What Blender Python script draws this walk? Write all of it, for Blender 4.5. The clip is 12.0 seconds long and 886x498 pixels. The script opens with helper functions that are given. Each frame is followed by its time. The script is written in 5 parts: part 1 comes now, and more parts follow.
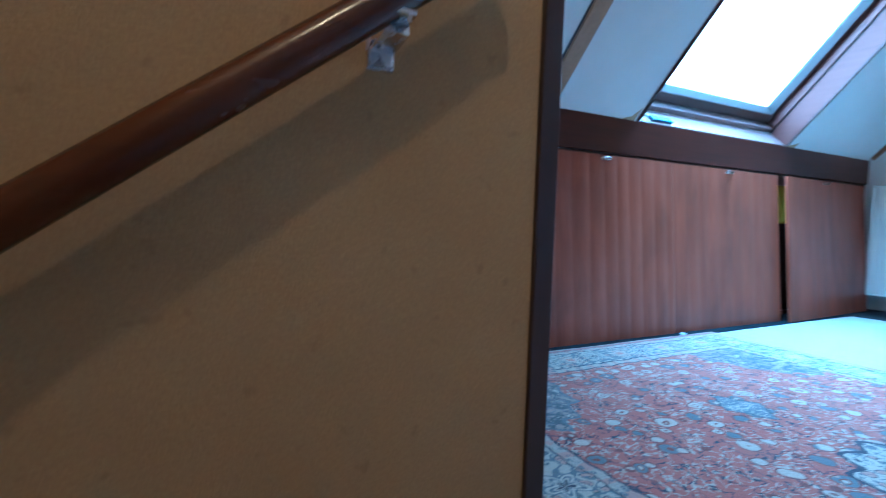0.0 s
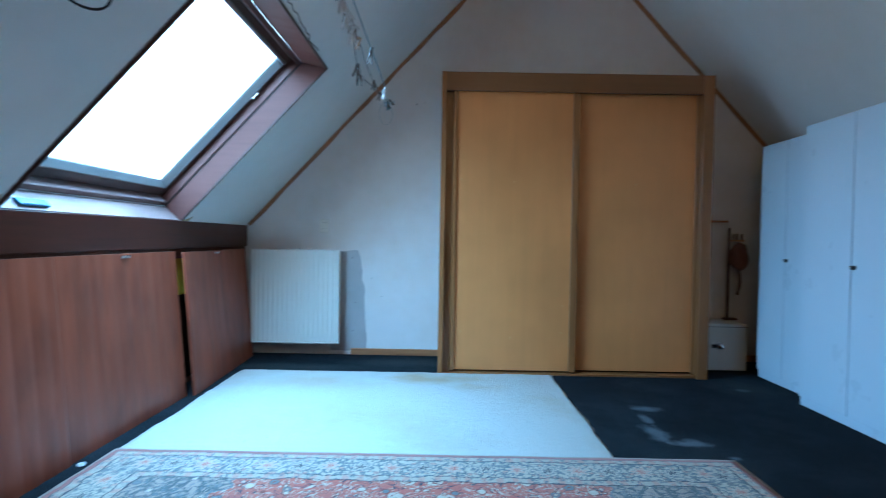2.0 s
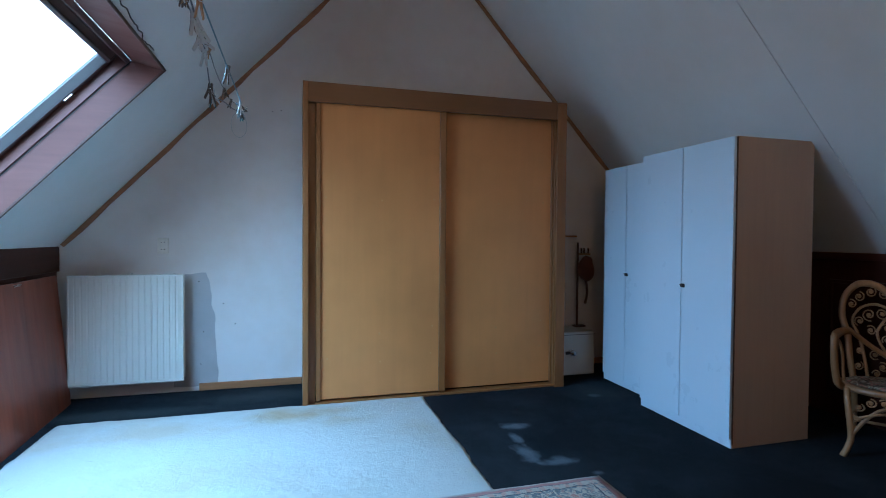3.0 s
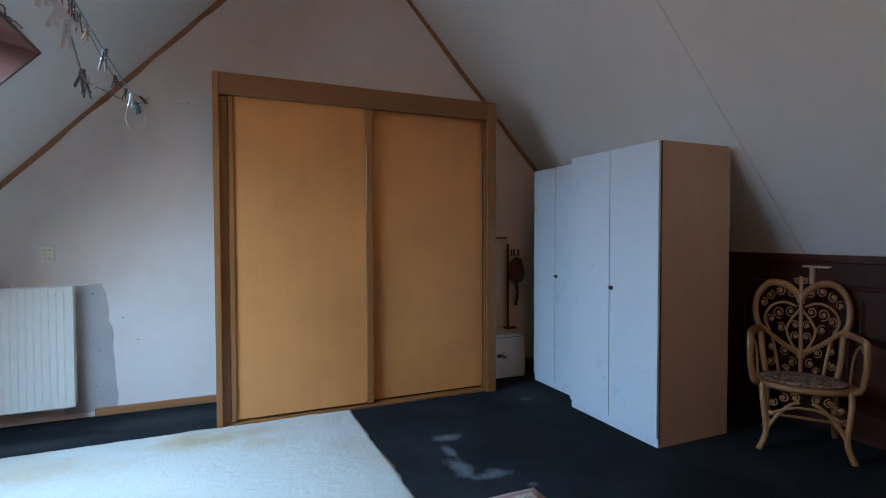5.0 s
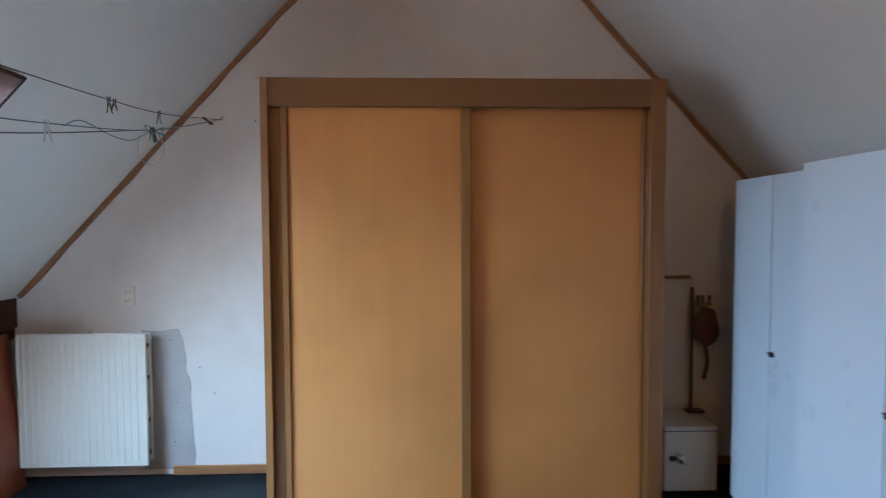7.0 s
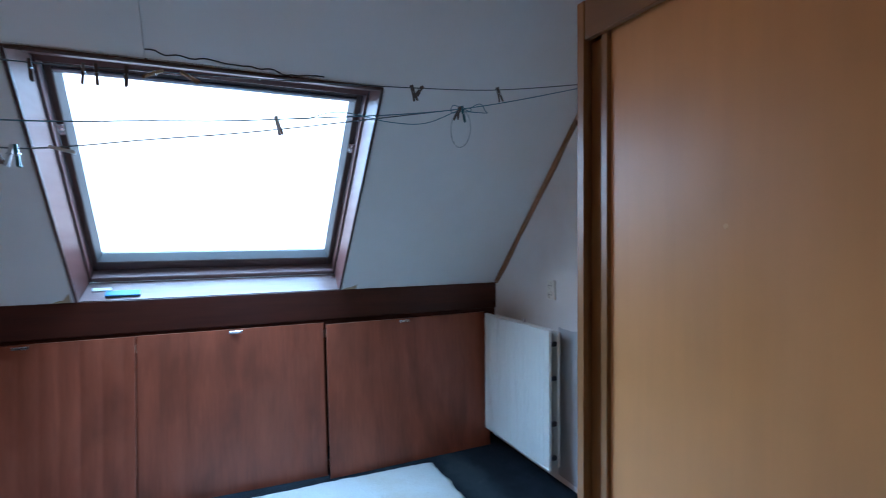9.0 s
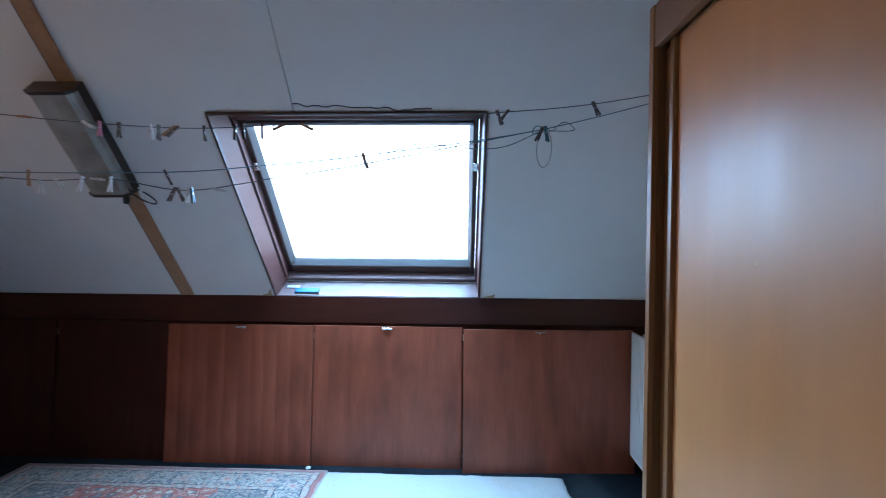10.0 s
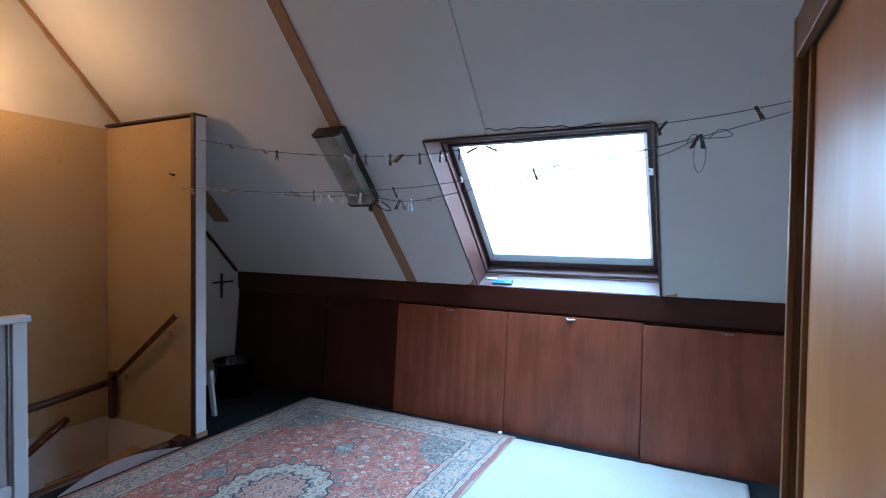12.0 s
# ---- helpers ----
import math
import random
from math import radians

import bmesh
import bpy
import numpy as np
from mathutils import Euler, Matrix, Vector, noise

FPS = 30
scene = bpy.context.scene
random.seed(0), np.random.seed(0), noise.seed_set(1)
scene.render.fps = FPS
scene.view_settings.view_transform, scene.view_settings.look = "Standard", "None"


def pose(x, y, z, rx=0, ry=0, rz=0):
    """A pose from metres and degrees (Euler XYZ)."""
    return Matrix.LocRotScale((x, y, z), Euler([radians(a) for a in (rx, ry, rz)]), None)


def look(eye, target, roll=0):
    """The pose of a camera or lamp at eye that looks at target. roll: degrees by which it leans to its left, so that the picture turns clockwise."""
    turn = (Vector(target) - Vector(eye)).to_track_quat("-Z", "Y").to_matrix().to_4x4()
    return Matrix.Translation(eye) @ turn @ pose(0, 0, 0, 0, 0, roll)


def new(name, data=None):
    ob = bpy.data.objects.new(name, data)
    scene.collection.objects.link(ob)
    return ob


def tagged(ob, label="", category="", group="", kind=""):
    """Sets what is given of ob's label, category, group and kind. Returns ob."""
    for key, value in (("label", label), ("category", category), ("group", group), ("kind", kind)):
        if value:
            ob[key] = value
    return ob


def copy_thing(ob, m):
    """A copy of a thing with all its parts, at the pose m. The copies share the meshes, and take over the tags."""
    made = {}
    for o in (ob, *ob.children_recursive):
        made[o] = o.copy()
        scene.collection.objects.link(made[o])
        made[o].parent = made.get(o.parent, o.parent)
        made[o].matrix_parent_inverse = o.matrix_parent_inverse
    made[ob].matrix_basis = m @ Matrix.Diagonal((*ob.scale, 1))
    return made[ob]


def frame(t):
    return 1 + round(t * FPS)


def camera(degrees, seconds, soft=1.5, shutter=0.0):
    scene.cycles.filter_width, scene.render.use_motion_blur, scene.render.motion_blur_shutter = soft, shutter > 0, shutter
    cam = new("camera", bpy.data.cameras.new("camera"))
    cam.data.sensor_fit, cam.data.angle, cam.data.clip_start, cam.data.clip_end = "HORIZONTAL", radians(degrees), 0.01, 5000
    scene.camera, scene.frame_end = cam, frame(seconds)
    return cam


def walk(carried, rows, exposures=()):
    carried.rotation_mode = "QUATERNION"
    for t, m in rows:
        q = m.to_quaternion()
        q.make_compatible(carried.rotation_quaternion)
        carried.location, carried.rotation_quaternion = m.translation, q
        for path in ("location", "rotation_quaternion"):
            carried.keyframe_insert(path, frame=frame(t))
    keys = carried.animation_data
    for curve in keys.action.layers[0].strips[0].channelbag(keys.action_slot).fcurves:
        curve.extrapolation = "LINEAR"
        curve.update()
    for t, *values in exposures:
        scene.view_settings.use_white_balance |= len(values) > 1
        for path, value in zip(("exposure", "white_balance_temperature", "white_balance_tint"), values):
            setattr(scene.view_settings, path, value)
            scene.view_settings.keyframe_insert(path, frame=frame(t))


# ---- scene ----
cam = camera(81.9, 12.0, 0.95, 0.3)
PATH = [
    (0, (1.759, -4.286, 0.529), (0.003, -3.336, 0.4120), 1.85),
    (0.5, (1.756, -4.274, 0.655), (0.279, -2.927, 0.604), 1.2),
    (1, (1.713, -4.204, 0.779), (0.61, -2.537, 0.733), 0.9),
    (1.5, (1.657, -4.142, 0.893), (1.065, -2.233, 0.843), 0.9),
    (2, (1.609, -4.108, 0.947), (1.6, -2.108, 0.907), 1.0),
    (2.5, (1.585, -4.015, 1.091), (1.925, -2.045, 1.046), 0.7),
    (3, (1.537, -3.964, 1.111), (2.084, -2.041, 1.063), 0.4),
    (3.2, (1.527, -3.967, 1.092), (2.113, -2.06, 1.052), 0.4),
    (4.8, (1.571, -3.883, 1.098), (2.36, -2.047, 1.046), -0.1),
    (5, (1.597, -3.83, 1.151), (2.398, -1.999, 1.094), -0.1),
    (5.5, (1.743, -3.688, 1.25), (2.557, -1.862, 1.187), -0.2),
    (6, (1.901, -3.467, 1.391), (2.647, -1.613, 1.326), -0.1),
    (6.5, (2.107, -3.249, 1.39), (2.576, -1.306, 1.313), -0.2),
    (6.7, (2.194, -3.125, 1.410), (2.512, -1.155, 1.330), -0.2),
    (8.5, (2.859, -2.036, 1.357), (1.397, -0.673, 1.301), -0.6),
    (9, (2.957, -1.678, 1.333), (1.127, -0.872, 1.284), -0.4),
    (9.5, (3.025, -1.398, 1.403), (1.054, -1.061, 1.341), -0.2),
    (10, (3.162, -1.137, 1.403), (1.164, -1.215, 1.356), 0.4),
    (10.5, (3.25, -1.027, 1.425), (1.285, -1.394, 1.377), 0.8),
    (11, (3.375, -0.935, 1.415), (1.47, -1.542, 1.384), 0.7),
    (11.5, (3.48, -0.876, 1.435), (1.632, -1.64, 1.384), 0.8),
    (12, (3.548, -0.833, 1.399), (1.759, -1.726, 1.346), 0.7),
]
EXPOSURES = [
    (0.0, 0.95, 3950, -5), (0.5, 0.58, 3950, -6), (1.0, 0.52, 4000, -8), (1.5, 0.47, 4150, -8), (2.0, 0.30, 4650, -3), (3.0, 0.12, 4900, 4),
    (5.0, 0.2, 5900, 12), (6.0, 0.66, 6100, 13), (6.5, 0.74, 6100, 13), (8.5, -0.04, 5300, 12), (9.0, -0.02, 5150, 12), (10.0, 0.20, 5100, 11), (12.0, 0.17, 5450, 14)]
walk(cam, [(t, look(eye, target, roll)) for t, eye, target, roll in PATH], EXPOSURES)

# ---- world and lights ----
world = bpy.data.worlds.new("overcast_sky")
scene.world = world
world.use_nodes = True
sky = world.node_tree.nodes.new("ShaderNodeTexSky")
sky.sky_type = 'NISHITA'
sky.sun_disc = False
sky.sun_elevation = radians(40)
sky.sun_rotation = radians(270)
world.node_tree.links.new(sky.outputs[0], world.node_tree.nodes["Background"].inputs[0])
world.node_tree.nodes["Background"].inputs[1].default_value = 0.1

SKY_GLOW = 5.5
W = 4.83                      # width between the knee walls
RX, RZ = W / 2, 3.604         # ridge
KZ, SL = 1.02, 1.07           # knee height, rise of the roof per metre
YB = -4.82                    # back gable
US = Vector((1, 0, SL)).normalized()      # up the skylight slope
NS = Vector((-SL, 0, 1)).normalized()     # out through the roof


def slope_pt(u, y, d=0.0):
    """A point u up the skylight slope, d outwards from its inner face."""
    p = Vector((0, y, KZ)) + US * u + NS * d
    return p


sun = new("sun", bpy.data.lights.new("sun", 'SUN'))
sun.data.energy, sun.data.angle, sun.data.color = 0.6, radians(30), (1, 0.97, 0.93)
sun.matrix_world = look((-6, -2, 9), (0, -1.7, 1.5))

skylight_daylight = new("skylight_daylight", bpy.data.lights.new("skylight_daylight", 'AREA'))
skylight_daylight.data.shape = 'RECTANGLE'
skylight_daylight.data.size, skylight_daylight.data.size_y = 1.5, 1.4
skylight_daylight.data.energy, skylight_daylight.data.color = 106, (0.40, 0.71, 1.0)
skylight_daylight.data.spread = radians(132)          # the sky sends no light upwards
c = slope_pt(0.66, -1.665, 0.62)
skylight_daylight.matrix_world = look(c, c + Vector((0.47, 0, -0.88)))

stair_bulb = new("stair_bulb", bpy.data.lights.new("stair_bulb", 'POINT'))
stair_bulb.data.energy, stair_bulb.data.color, stair_bulb.data.shadow_soft_size = 13, (1.0, 0.55, 0.23), 0.04
stair_bulb.location = (2.15, -4.42, 2.32)


# ---- materials ----
class E:
    """A socket that can be reckoned with."""
    tree = None

    def __init__(self, s):
        self.s = s

    @staticmethod
    def op(kind, *args):
        n = E.tree.nodes.new("ShaderNodeMath")
        n.operation = kind
        for i, a in enumerate(args):
            if isinstance(a, E):
                E.tree.links.new(a.s, n.inputs[i])
            else:
                n.inputs[i].default_value = a
        return E(n.outputs[0])

    def __add__(self, o): return E.op('ADD', self, o)
    def __radd__(self, o): return E.op('ADD', o, self)
    def __sub__(self, o): return E.op('SUBTRACT', self, o)
    def __rsub__(self, o): return E.op('SUBTRACT', o, self)
    def __mul__(self, o): return E.op('MULTIPLY', self, o)
    def __rmul__(self, o): return E.op('MULTIPLY', o, self)
    def __truediv__(self, o): return E.op('DIVIDE', self, o)
    def lt(self, o): return E.op('LESS_THAN', self, o)
    def gt(self, o): return E.op('GREATER_THAN', self, o)
    def abs(self): return E.op('ABSOLUTE', self)
    def low(self, o): return E.op('MINIMUM', self, o)
    def high(self, o): return E.op('MAXIMUM', self, o)


class Mat:
    """A procedural material, built step by step."""

    def __init__(self, name, color, rough=0.6, metal=0.0, spec=0.5):
        self.m = bpy.data.materials.new(name)
        self.m.use_nodes = True
        self.t = self.m.node_tree
        self.b = self.t.nodes["Principled BSDF"]
        self.b.inputs["Base Color"].default_value = (*color, 1)
        self.b.inputs["Roughness"].default_value = rough
        self.b.inputs["Metallic"].default_value = metal
        self.b.inputs["Specular IOR Level"].default_value = spec
        self.co = self.t.nodes.new("ShaderNodeTexCoord")
        self.shift = None
        E.tree = self.t
        self.base = color

    def node(self, kind, **kw):
        n = self.t.nodes.new(kind)
        for k, v in kw.items():
            n.inputs[k].default_value = v
        return n

    def link(self, a, b):
        self.t.links.new(a, b)

    def coords(self, scale=(1, 1, 1), kind="Object"):
        n = self.t.nodes.new("ShaderNodeMapping")
        n.inputs["Scale"].default_value = scale
        self.link(self.co.outputs[kind], n.inputs["Vector"])
        if self.shift is None:
            info = self.t.nodes.new("ShaderNodeObjectInfo")
            self.shift = E.op('MULTIPLY', E(info.outputs["Random"]), 31.0)
        add = self.t.nodes.new("ShaderNodeVectorMath")
        self.link(n.outputs[0], add.inputs[0])
        self.link(self.shift.s, add.inputs[1])
        return add.outputs[0]

    def noise(self, scale, detail=4, stretch=(1, 1, 1), rough=0.55, distortion=0.0):
        n = self.node("ShaderNodeTexNoise", Scale=scale, Detail=detail, Roughness=rough, Distortion=distortion)
        self.link(self.coords(stretch), n.inputs["Vector"])
        return E(n.outputs["Fac"])

    def ramp(self, fac, stops):
        n = self.t.nodes.new("ShaderNodeValToRGB")
        self.link(fac.s, n.inputs[0])
        el = n.color_ramp.elements
        while len(el) < len(stops):
            el.new(0.5)
        for e, (p, col) in zip(el, stops):
            e.position = p
            e.color = (*col, 1) if len(col) == 3 else (col[0], col[0], col[0], 1)
        return E(n.outputs[0])

    def mix(self, fac, a, b, mode='MIX'):
        n = self.t.nodes.new("ShaderNodeMix")
        n.data_type, n.blend_type = 'RGBA', mode
        for sock, v in ((n.inputs[0], fac), (n.inputs[6], a), (n.inputs[7], b)):
            if isinstance(v, E):
                self.link(v.s, sock)
            elif isinstance(v, (tuple, list)):
                sock.default_value = (*v, 1)
            else:
                sock.default_value = v
        return E(n.outputs[2])

    def set(self, color=None, rough=None, bump=None, strength=0.2, distance=0.01):
        if color is not None:
            self.link(color.s, self.b.inputs["Base Color"])
        if rough is not None:
            self.link(rough.s, self.b.inputs["Roughness"])
        if bump is not None:
            n = self.node("ShaderNodeBump", Strength=strength, Distance=distance)
            self.link(bump.s, n.inputs["Height"])
            self.link(n.outputs[0], self.b.inputs["Normal"])
        return self.m


def scaled(c, k):
    return tuple(min(1, x * k) for x in c)


def wood(name, color, rough=0.45, along=2, grain=18.0, contrast=0.35, spec=0.5, bump=0.06, blotch=0.15):
    """Wood whose grain runs along an axis."""
    m = Mat(name, color, rough, spec=spec)
    st = [1, 1, 1]
    st[along] = 0.06
    fine = m.noise(grain * 4, 5, st, 0.6)
    wide = m.noise(grain * 0.6, 4, st, 0.6, 0.15)
    mark = m.noise(1.7, 3)
    fac = fine * 0.45 + wide * 0.55
    col = m.ramp(fac, [(0.25, scaled(color, 1 - contrast)), (0.5, color), (0.75, scaled(color, 1 + contrast * 0.8))])
    shade = m.ramp(mark, [(0.3, (1 - blotch,)), (0.7, (1.0,))])
    col = m.mix(1.0, col, shade, 'MULTIPLY')
    return m.set(col, m.ramp(wide, [(0.3, (max(0, rough - 0.1),)), (0.7, (min(1, rough + 0.12),))]), fine * 0.6 + wide * 0.4, bump)


def painted(name, color, rough=0.6, dirt=(0.75, 0.72, 0.66), amount=0.25, bump=0.08, spec=0.4):
    """Painted plaster or board with faint soiling and roller marks."""
    m = Mat(name, color, rough, spec=spec)
    big = m.noise(1.3, 5)
    mid = m.noise(7, 5)
    fine = m.noise(160, 3)
    fac = m.ramp(big * 0.65 + mid * 0.35, [(0.42, (0,)), (0.72, (amount,))])
    col = m.mix(fac, color, tuple(a * b for a, b in zip(color, dirt)))
    return m.set(col, m.ramp(mid, [(0.3, (rough - 0.08,)), (0.7, (rough + 0.08,))]), fine * 0.6 + mid * 0.7, bump)


def burlap(name, color):
    """A woven wall covering with flecks."""
    m = Mat(name, color, 0.85, spec=0.2)
    weave = m.noise(500, 2, (1, 1, 0.35)) * 0.5 + m.noise(500, 2, (0.35, 0.35, 1)) * 0.5
    fleck = m.noise(34, 2)
    big = m.noise(1.6, 4)
    col = m.mix(m.ramp(weave, [(0.4, (0,)), (0.65, (1,))]), scaled(color, 0.88), scaled(color, 1.1))
    col = m.mix(m.ramp(fleck, [(0.66, (0,)), (0.74, (0.5,))]), col, scaled(color, 0.55))
    stain = m.noise(0.9, 4, rough=0.6)
    col = m.mix(m.ramp(big, [(0.4, (0,)), (0.7, (0.3,))]), col, scaled(color, 0.75))
    col = m.mix(m.ramp(stain, [(0.45, (0,)), (0.68, (0.6,))]), col, (color[0] * 0.68, color[1] * 0.58, color[2] * 0.48))
    return m.set(col, None, weave, 0.25, 0.004)


def metal(name, color, rough=0.3):
    m = Mat(name, color, rough, 1.0)
    s = m.noise(60, 4)
    return m.set(None, m.ramp(s, [(0.3, (rough * 0.7,)), (0.75, (rough * 1.4,))]), s, 0.02)


def plastic(name, color, rough=0.4):
    m = Mat(name, color, rough)
    s = m.noise(25, 4)
    return m.set(m.mix(m.ramp(s, [(0.45, (0,)), (0.75, (0.35,))]), color, scaled(color, 0.8)), None, s, 0.03)


M_GABLE = painted("gable_plaster", (0.76, 0.735, 0.71), 0.75, (0.84, 0.77, 0.70), 0.6, 0.12)
M_CEIL = painted("ceiling_board", (0.80, 0.80, 0.78), 0.6, (0.86, 0.84, 0.78), 0.4, 0.05)
M_PATCH = painted("bare_plaster_patch", (0.47, 0.46, 0.46), 0.85, (0.8, 0.8, 0.78), 0.7, 0.2)
M_WHITE = painted("white_paint", (0.74, 0.76, 0.78), 0.4, (0.85, 0.84, 0.8), 0.3, 0.03)
M_CREAM = painted("cream_paint", (0.70, 0.66, 0.57), 0.6, (0.8, 0.75, 0.65), 0.6, 0.08)
M_BURLAP = burlap("woven_wallcovering", (0.57, 0.405, 0.21))
M_BEAM = wood("dark_stained_wood", (0.075, 0.019, 0.010), 0.36, 1, 10, 0.5, 0.4, 0.1, 0.35)
M_TRIM = wood("dark_trim_wood", (0.06, 0.027, 0.018), 0.4, 2, 14, 0.35)
M_LINING = wood("brown_lining_veneer", (0.125, 0.052, 0.042), 0.45, 0, 12, 0.25, 0.35)
M_BEADPAINT = painted("pale_glazing_bead", (0.13, 0.125, 0.12), 0.5)
# brown sill veneer; the sky's pale sheen is put into its base colour
M_SILL = wood("sheen_toned_sill_veneer", (0.24, 0.165, 0.15), 0.33, 1, 12, 0.35, 0.4)
def veneer(name, color, rough):
    """Old mahogany veneer: wide upright streaks, knots, scuffs and slightly ridged sheen."""
    m = Mat(name, color, rough)
    streak = m.noise(9, 4, (1, 1, 0.05), 0.6, 0.4)
    ridge = m.noise(11, 1, (1, 1, 0.02))
    fine = m.noise(90, 4, (1, 1, 0.05))
    knots = m.noise(4, 3, (1, 1, 0.45), 0.55, 0.3)
    wear = m.noise(2.3, 5)
    col = m.ramp(streak * 0.72 + fine * 0.28, [(0.3, scaled(color, 0.68)), (0.5, color), (0.72, scaled(color, 1.35))])
    col = m.mix(m.ramp(knots, [(0.50, (0,)), (0.72, (0.65,))]), col, scaled(color, 0.42))
    col = m.mix(m.ramp(wear, [(0.5, (0,)), (0.75, (0.3,))]), col, (color[0] * 1.3, color[1] * 1.6, color[2] * 1.7))
    return m.set(col, m.ramp(wear, [(0.3, (rough - 0.06,)), (0.7, (rough + 0.14,))]), ridge * 0.9 + fine * 0.1, 0.3, 0.012)


M_PANEL = veneer("mahogany_panel_veneer", (0.275, 0.074, 0.036), 0.34)
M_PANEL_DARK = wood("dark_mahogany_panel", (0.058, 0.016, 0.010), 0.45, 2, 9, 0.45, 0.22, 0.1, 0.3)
M_OAK = wood("oak_veneer", (0.64, 0.275, 0.086), 0.42, 2, 5, 0.09, 0.42, 0.012, 0.2)
M_OAK_HEADER = wood("oak_header", (0.21, 0.09, 0.030), 0.4, 0, 9, 0.15)
M_OAK_FRAME = wood("oak_frame", (0.28, 0.118, 0.034), 0.38, 2, 14, 0.25)
M_BATTEN = wood("bare_pine_batten", (0.40, 0.23, 0.12), 0.6, 0, 16, 0.3)
M_BASE = wood("orange_pine_baseboard", (0.42, 0.20, 0.085), 0.5, 0, 14, 0.35)
M_FILLER = wood("stained_edge_strip", (0.34, 0.175, 0.085), 0.7, 0, 12, 0.45)
M_MELAMINE = painted("white_melamine", (0.62, 0.70, 0.78), 0.33, (0.9, 0.9, 0.9), 0.2, 0.01)
M_BEECH = wood("pinkish_beech_side", (0.53, 0.39, 0.29), 0.45, 2, 10, 0.1, 0.4, 0.02, 0.1)
M_DARK = plastic("black_plastic", (0.012, 0.012, 0.014), 0.35)
# near black: the shade of the hollows behind the knee walls, as colour
M_VOID = Mat("shade_black_void", (0.03, 0.025, 0.02), 0.9).m
M_STEEL = metal("zinc_plated_steel", (0.72, 0.72, 0.74), 0.25)
M_GREYALU = metal("grey_aluminium", (0.42, 0.43, 0.46), 0.4)
M_RADIATOR = painted("radiator_enamel", (0.72, 0.71, 0.66), 0.35, (0.9, 0.88, 0.8), 0.3, 0.02)
M_RAIL = wood("varnished_handrail", (0.095, 0.027, 0.011), 0.18, 1, 20, 0.35)
M_STEP = wood("stair_tread_wood", (0.46, 0.28, 0.13), 0.5, 0, 12, 0.3)


def carpet(name, color, second, fibre=420, rough=0.95):
    m = Mat(name, color, rough, spec=0.15)
    f = m.noise(fibre, 2)
    big = m.noise(2.2, 5, rough=0.65)
    col = m.mix(m.ramp(big, [(0.45, (0,)), (0.72, (1,))]), color, second)
    col = m.mix(m.ramp(f, [(0.3, (0.0,)), (0.7, (1,))]), m.mix(1.0, col, (0.7, 0.7, 0.7), 'MULTIPLY'), col)
    return m.set(col, None, f, 0.5, 0.006)


def stained_carpet():
    """Black cut pile with dust and three pale worn marks."""
    m = Mat("black_carpet", (0.010, 0.013, 0.017), 0.95, spec=0.15)
    f, big, ragged = m.noise(420, 2), m.noise(2.2, 5, rough=0.65), m.noise(14, 4)
    sep = m.node("ShaderNodeSeparateXYZ")
    m.link(m.co.outputs["Object"], sep.inputs[0])
    x, y = E(sep.outputs[0]), E(sep.outputs[1])
    col = m.mix(m.ramp(big, [(0.42, (0,)), (0.72, (1,))]), (0.009, 0.012, 0.016), (0.024, 0.031, 0.038))
    for sx, sy, a, b in ((2.765, -1.215, 0.10, 0.06), (2.70, -1.40, 0.035, 0.11), (2.67, -1.58, 0.065, 0.13), (2.78, -1.71, 0.12, 0.06), (2.90, -1.87, 0.04, 0.03), (3.55, -0.82, 0.05, 0.04)):
        e = E.op('SQRT', ((x - sx) / a) * ((x - sx) / a) + ((y - sy) / b) * ((y - sy) / b)) + (ragged - 0.5) * 1.6
        col = m.mix(m.ramp(e, [(0.3, (0.75,)), (1.05, (0,))]), col, (0.16, 0.185, 0.21))
    for sx, sy, a, b in ((1.30, -0.25, 0.45, 0.16), (0.45, -0.42, 0.7, 0.1), (3.6, -0.75, 0.25, 0.3)):
        e = E.op('SQRT', ((x - sx) / a) * ((x - sx) / a) + ((y - sy) / b) * ((y - sy) / b)) + (big - 0.5) * 2.2 + (ragged - 0.5) * 0.8
        col = m.mix(m.ramp(e, [(0.3, (0.55,)), (1.2, (0,))]), col, (0.045, 0.055, 0.056))
    dust = m.noise(45, 3)
    col = m.mix(m.ramp(dust, [(0.69, (0,)), (0.75, (0.25,))]), col, (0.16, 0.17, 0.18))
    col = m.mix(m.ramp(f, [(0.3, (0.0,)), (0.7, (1,))]), m.mix(1.0, col, (0.6, 0.6, 0.6), 'MULTIPLY'), col)
    return m.set(col, None, f, 0.5, 0.006)


M_CARPET = stained_carpet()


